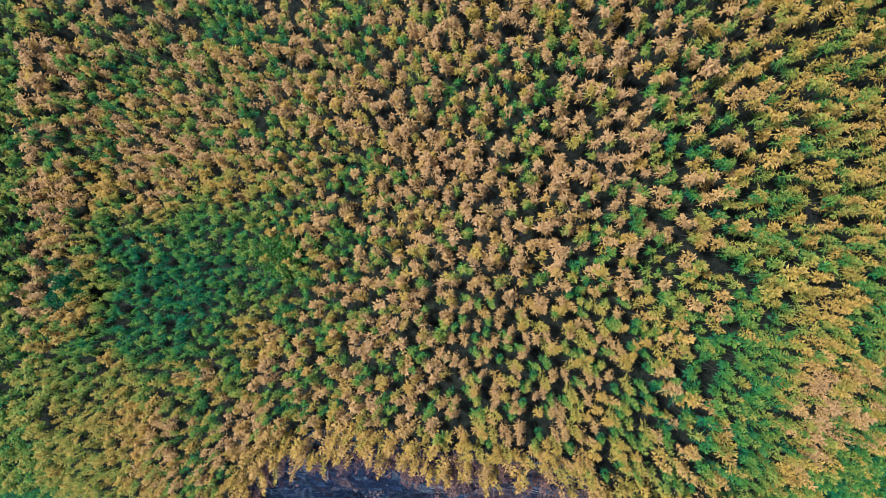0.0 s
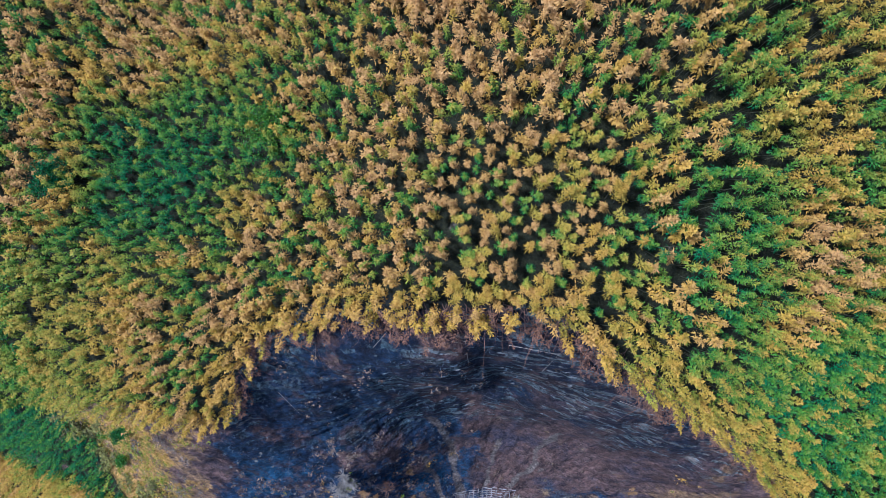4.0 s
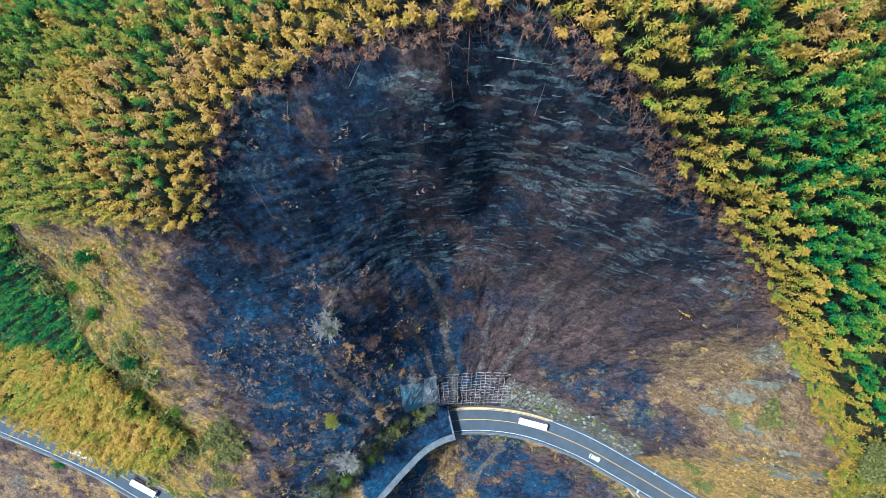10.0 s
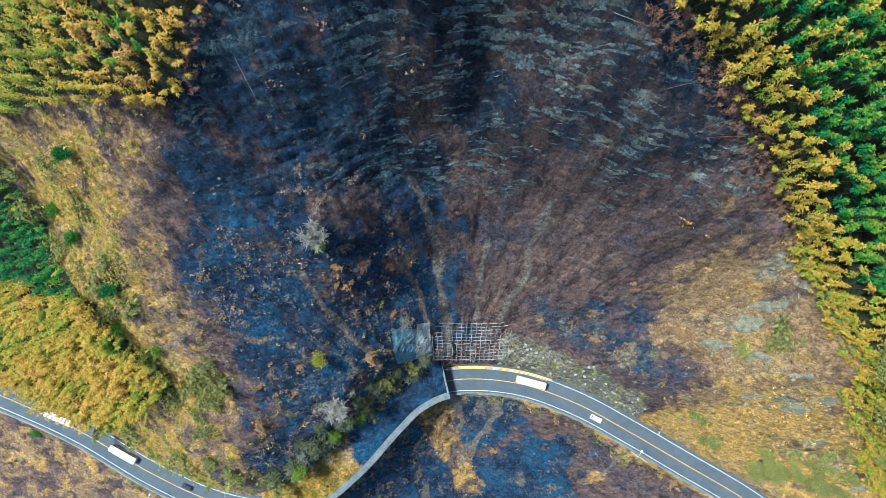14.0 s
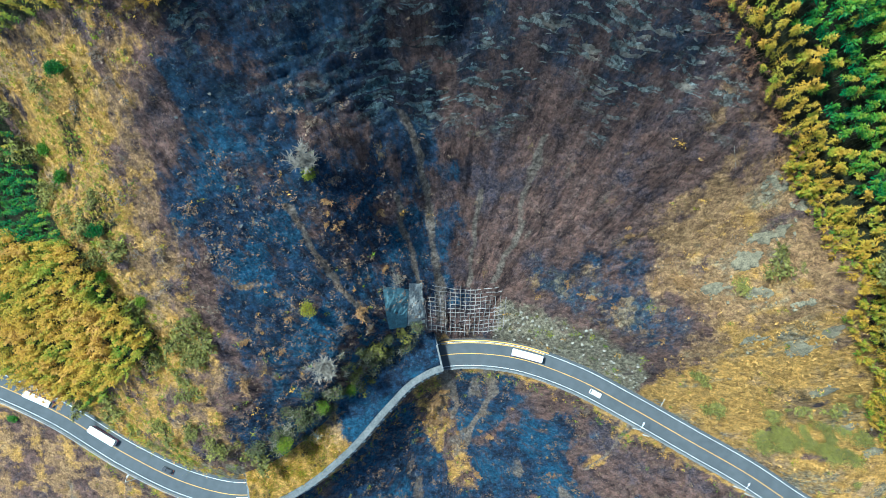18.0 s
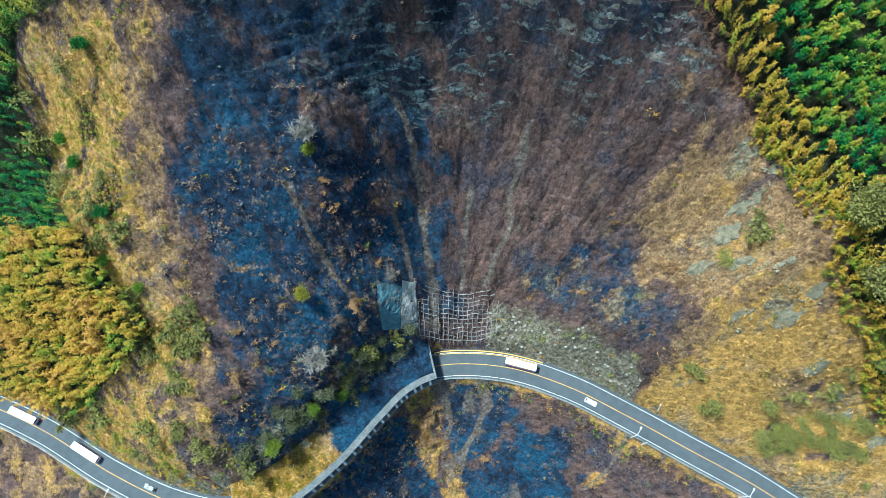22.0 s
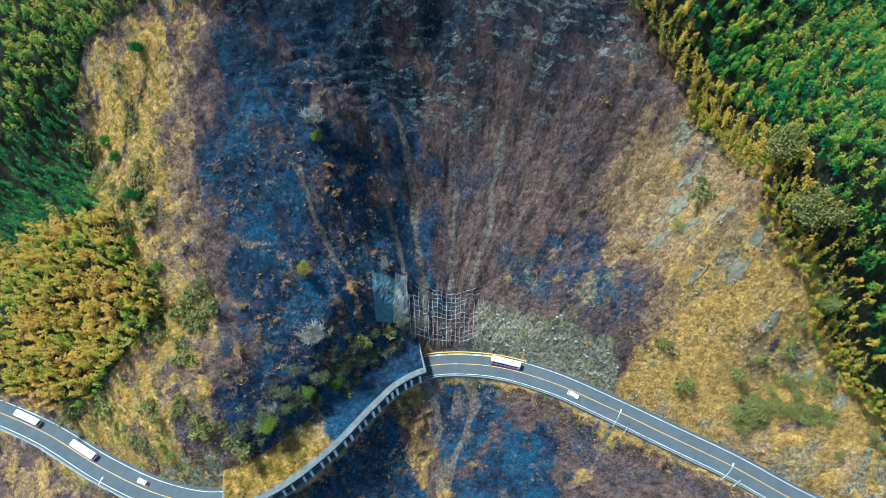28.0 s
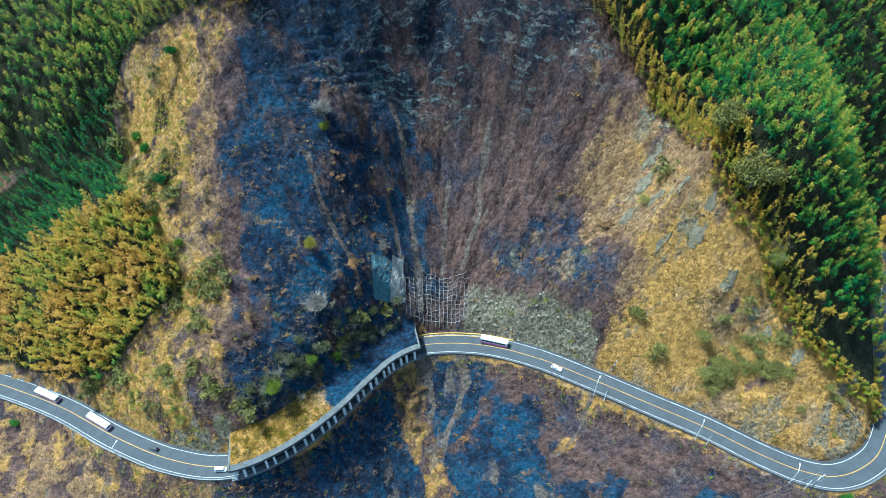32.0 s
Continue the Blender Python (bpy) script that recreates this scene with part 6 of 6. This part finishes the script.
def shrub(label, group, mat, stem_mat, leaves, seed, bare=0.0):
    """A sprawling shrub about two metres wide: stems and a ragged heap of leaves."""
    g = np.random.default_rng(seed)
    ob = thing("shrub", (0, 0, 0), label, "shrub", group)
    lobes = np.column_stack([g.normal(0, 0.55, 9), g.normal(0, 0.55, 9), g.uniform(0.25, 0.9, 9)])
    stems = []
    for q in lobes:
        a = np.array([q[0] * 0.15, q[1] * 0.15, -0.3])
        b = q + np.array([0, 0, 0.25])
        stems.append(tube_arrays(a, b, 0.035, 0.02, 4))
        for _ in range(4):
            c = q * g.uniform(0.5, 1.0)
            stems.append(tube_arrays(c, c + g.normal(0, 0.3, 3) + np.array([0, 0, 0.25]) + 0.35 * q * bare, 0.016, 0.005, 3))
    part("branching", mesh_of("branching", *gather(stems), stem_mat), stem_mat, ob)
    m = leaves
    p = lobes[g.integers(0, 9, m)] + g.normal(0, 0.2, (m, 3))
    d, s = g.normal(0, 0.13, (m, 3)), g.normal(0, 0.06, (m, 3))
    part("foliage", mesh_of("foliage", np.stack([p - s, p + d, p + s], 1).reshape(-1, 3), np.arange(m * 3).reshape(-1, 3), mat), mat, ob)
    return ob


RUST_SPOTS = ((52, -122), (61, -128), (57, -126), (67, -131), (85, -126), (80, -118), (67, -111), (82, -142), (6, -159), (2, -163), (11, -168), (4, -170), (8, -163), (19, -183), (22, -192), (-16, -132), (-9, -118), (-10, -103),
              (-24, -107), (-22, -110), (-41, -137), (-44, -146), (-49, -146), (-56, -156), (-18, -133), (5, -156), (9, -160), (13, -172), (16, -177), (20, -187), (8, -172), (-40, -182), (101, -185), (70, -169), (28, -178), (55, -193), (3, -149))
WEED_SPOTS = ((35, -136), (44, -132), (49, -139), (56, -143), (65, -150), (42, -137), (63, -142), (59, -147), (37, -131), (53, -135), (71, -152))
OLIVE_SPOTS = ((-109, -97), (-114, -99), (-104, -104), (-93, -103), (-117, -77), (-100, -111), (-96, -120), (-89, -119), (-72, -136), (-71, -140), (-80, -144), (-85, -149), (-71, -146), (-88, -171), (-77, -174), (-119, -85), (-97, -79),
               (-89, -138), (-89, -132), (-77, -156), (-68, -178), (-57, -182), (102, -125), (123, -174), (122, -163), (104, -163), (95, -153), (131, -162), (-6, -139), (-14, -143), (-22, -153), (-96, -178), (-105, -174), (-118, -168), (-128, -164), (-84, -182), (-110, -166))
GREY_SPOTS = ((-30, -146), (-24, -140), (-15, -137), (-30, -85), (-25, -88), (-84, -96), (-81, -105), (-74, -102), (-85, -108), (-82, -118), (-75, -126), (-75, -118), (-69, -125), (-77, -96), (-85, -89), (-88, -83),
              (-66, -121), (-64, -133), (-70, -85), (-73, -78), (-22, -100), (-3, -174), (26, -169))
for spots_, mat, stem_mat, leaves, bare, lo, hi, around, lab, group in (
        (RUST_SPOTS, RUSTY, SCORCHED, 420, 0.3, 0.8, 1.7, 2, "rust-brown withered shrub on the burnt ground", "rust-brown shrubs"),
        (WEED_SPOTS, OLIVE, BARK, 420, 0.0, 0.5, 0.9, 1, "small yellow-green shrub on the grey rubble slope", "shrubs on the rubble"),
        (OLIVE_SPOTS, OLIVE, BARK, 480, 0.1, 1.0, 2.3, 4, "olive-yellow shrub on the dry grass slope", "olive shrubs"),
        (GREY_SPOTS, SHRUB, DEAD_WOOD, 200, 1.2, 0.9, 2.0, 2, "grey tangled half-bare shrub on the slope", "grey shrubs")):
    kinds = [shrub(lab, group, mat, stem_mat, leaves, 300 + 7 * len(spots_) + q, bare) for q in range(3)]
    done = 0
    for x, y in spots_:
        for q in range(around):
            px, py = x + rng.normal(0, 1.8) * (q > 0), y + rng.normal(0, 1.8) * (q > 0)
            w_ = rng.uniform(lo, hi) * (1 if q == 0 else 0.75)
            m_ = pose(px, py, float(ground_z(px, py)[0]) - 0.1, 0, 0, rng.uniform(0, 360)) @ Matrix.Diagonal((w_ * rng.uniform(0.8, 1.3), w_ * rng.uniform(0.8, 1.3), w_ * 0.9, 1))
            if done < 3:
                kinds[done].matrix_basis = m_
            else:
                copy_thing(kinds[int(rng.integers(0, 3))], m_)
            done += 1

# ---- broken rocks on the ash ----
box_f = np.array([(0, 1, 3, 2), (4, 6, 7, 5), (0, 4, 5, 1), (2, 3, 7, 6), (0, 2, 6, 4), (1, 5, 7, 3)])
rock_shapes = []
for q in range(4):
    corner = np.array([(a, b, c) for a in (-1, 1) for b in (-1, 1) for c in (-1, 1)]) * np.array((0.9, 0.5, 0.35)) + rng.normal(0, 0.13, (8, 3))
    rock_shapes.append(mesh_of("broken_rock", corner, box_f, ROCK))
for q in range(46):
    x, y = ((-44 + rng.normal(0, 4), -105 + rng.normal(0, 4)), (-52 + rng.normal(0, 6), -88 + rng.normal(0, 6)), (-58 + rng.normal(0, 3), -118 + rng.normal(0, 5)))[q % 3 if q > 16 else 0]
    ob = tagged(new("broken_rock", rock_shapes[q % 4]), "pale grey broken rock lying on blue ash", "rock", "broken rocks")
    ob.matrix_basis = pose(x, y, float(ground_z(x, y)[0]) + 0.05, rng.uniform(-15, 15), rng.uniform(-15, 15), rng.uniform(0, 180)) @ Matrix.Scale(rng.uniform(0.25, 0.6), 4)

# ---- outcrops of pale rock on the eastern slope ----
PALE_ROCK = mottled("pale_greenish_rock", (0.060, 0.052, 0.034), (0.27, 0.225, 0.140), 0.5, 0.9, 0.5)


def outcrop(x, y, wide, seed):
    """Bare bedrock breaking through the slope: stepped facets that sink into the ground at the rim."""
    g = np.random.default_rng(seed)
    ob = thing("rock_outcrop", (x, y, float(ground_z(x, y)[0])), "pale greenish-grey rock outcrop among dry grass on the slope", "rock", "pale outcrops")
    n0, m0 = 22, 18
    u_, w_ = np.meshgrid(np.linspace(-1.2, 1.2, n0), np.linspace(-1.2, 1.2, m0))
    px, py = x + u_ * wide + g.normal(0, 0.05 * wide, u_.shape), y + w_ * wide * 0.7 + g.normal(0, 0.04 * wide, u_.shape)
    rim_ = 0.85 - np.hypot(u_, w_) - 1.5 * (fbm(px, py, 3.0, 3, seed) - 0.47)
    rough = 3.2 * fbm(px + 0.6 * py, py, 2.4, 3, seed + 1) + 0.5 * (px - x) / wide
    pz = ground_z(px.ravel(), py.ravel()).reshape(px.shape) + np.where(rim_ > 0.1, 0.10 + 0.55 * (np.floor(rough * 2.2) / 2.2 - 1.0) + 0.25 * (rough % 0.45), -1.2)
    i_ = (np.arange(m0 - 1)[:, None] * n0 + np.arange(n0 - 1)[None, :]).ravel()
    face = mesh_of("rock_face", np.stack([px.ravel(), py.ravel(), pz.ravel()], 1), np.stack([i_, i_ + 1, i_ + n0 + 1, i_ + n0], 1), PALE_ROCK)
    part("rock_face", face, PALE_ROCK, ob)
    for q in range(int(3 + wide)):
        bx_, by_ = x + g.normal(0, 0.6 * wide), y + g.normal(0, 0.5 * wide)
        corner = np.array([(a, b, c) for a in (-1, 1) for b in (-1, 1) for c in (-1, 1)]) * g.uniform((0.2, 0.15, 0.15), (0.6, 0.4, 0.35)) + g.normal(0, 0.07, (8, 3))
        m_ = np.array(Matrix.Rotation(g.uniform(-1.5, 1.5), 3, "Z") @ Matrix.Rotation(g.uniform(-0.2, 0.7), 3, "X"))
        part("block", mesh_of("block", corner @ m_.T + (bx_, by_, float(ground_z(bx_, by_)[0])), box_f, PALE_ROCK), PALE_ROCK, ob)


for q, (x, y, wide) in enumerate(((95, -121, 5), (99, -116, 4), (92, -128, 3.5), (98, -131, 3.5), (102, -143, 3), (110, -146, 3.5), (114, -142, 3), (138, -169, 3.5), (133, -165, 2.5), (97, -104, 4), (105, -135, 2.5), (103, -110, 2.5), (122, -158, 2.5), (147, -177, 3))):
    outcrop(x, y, wide, 500 + q)
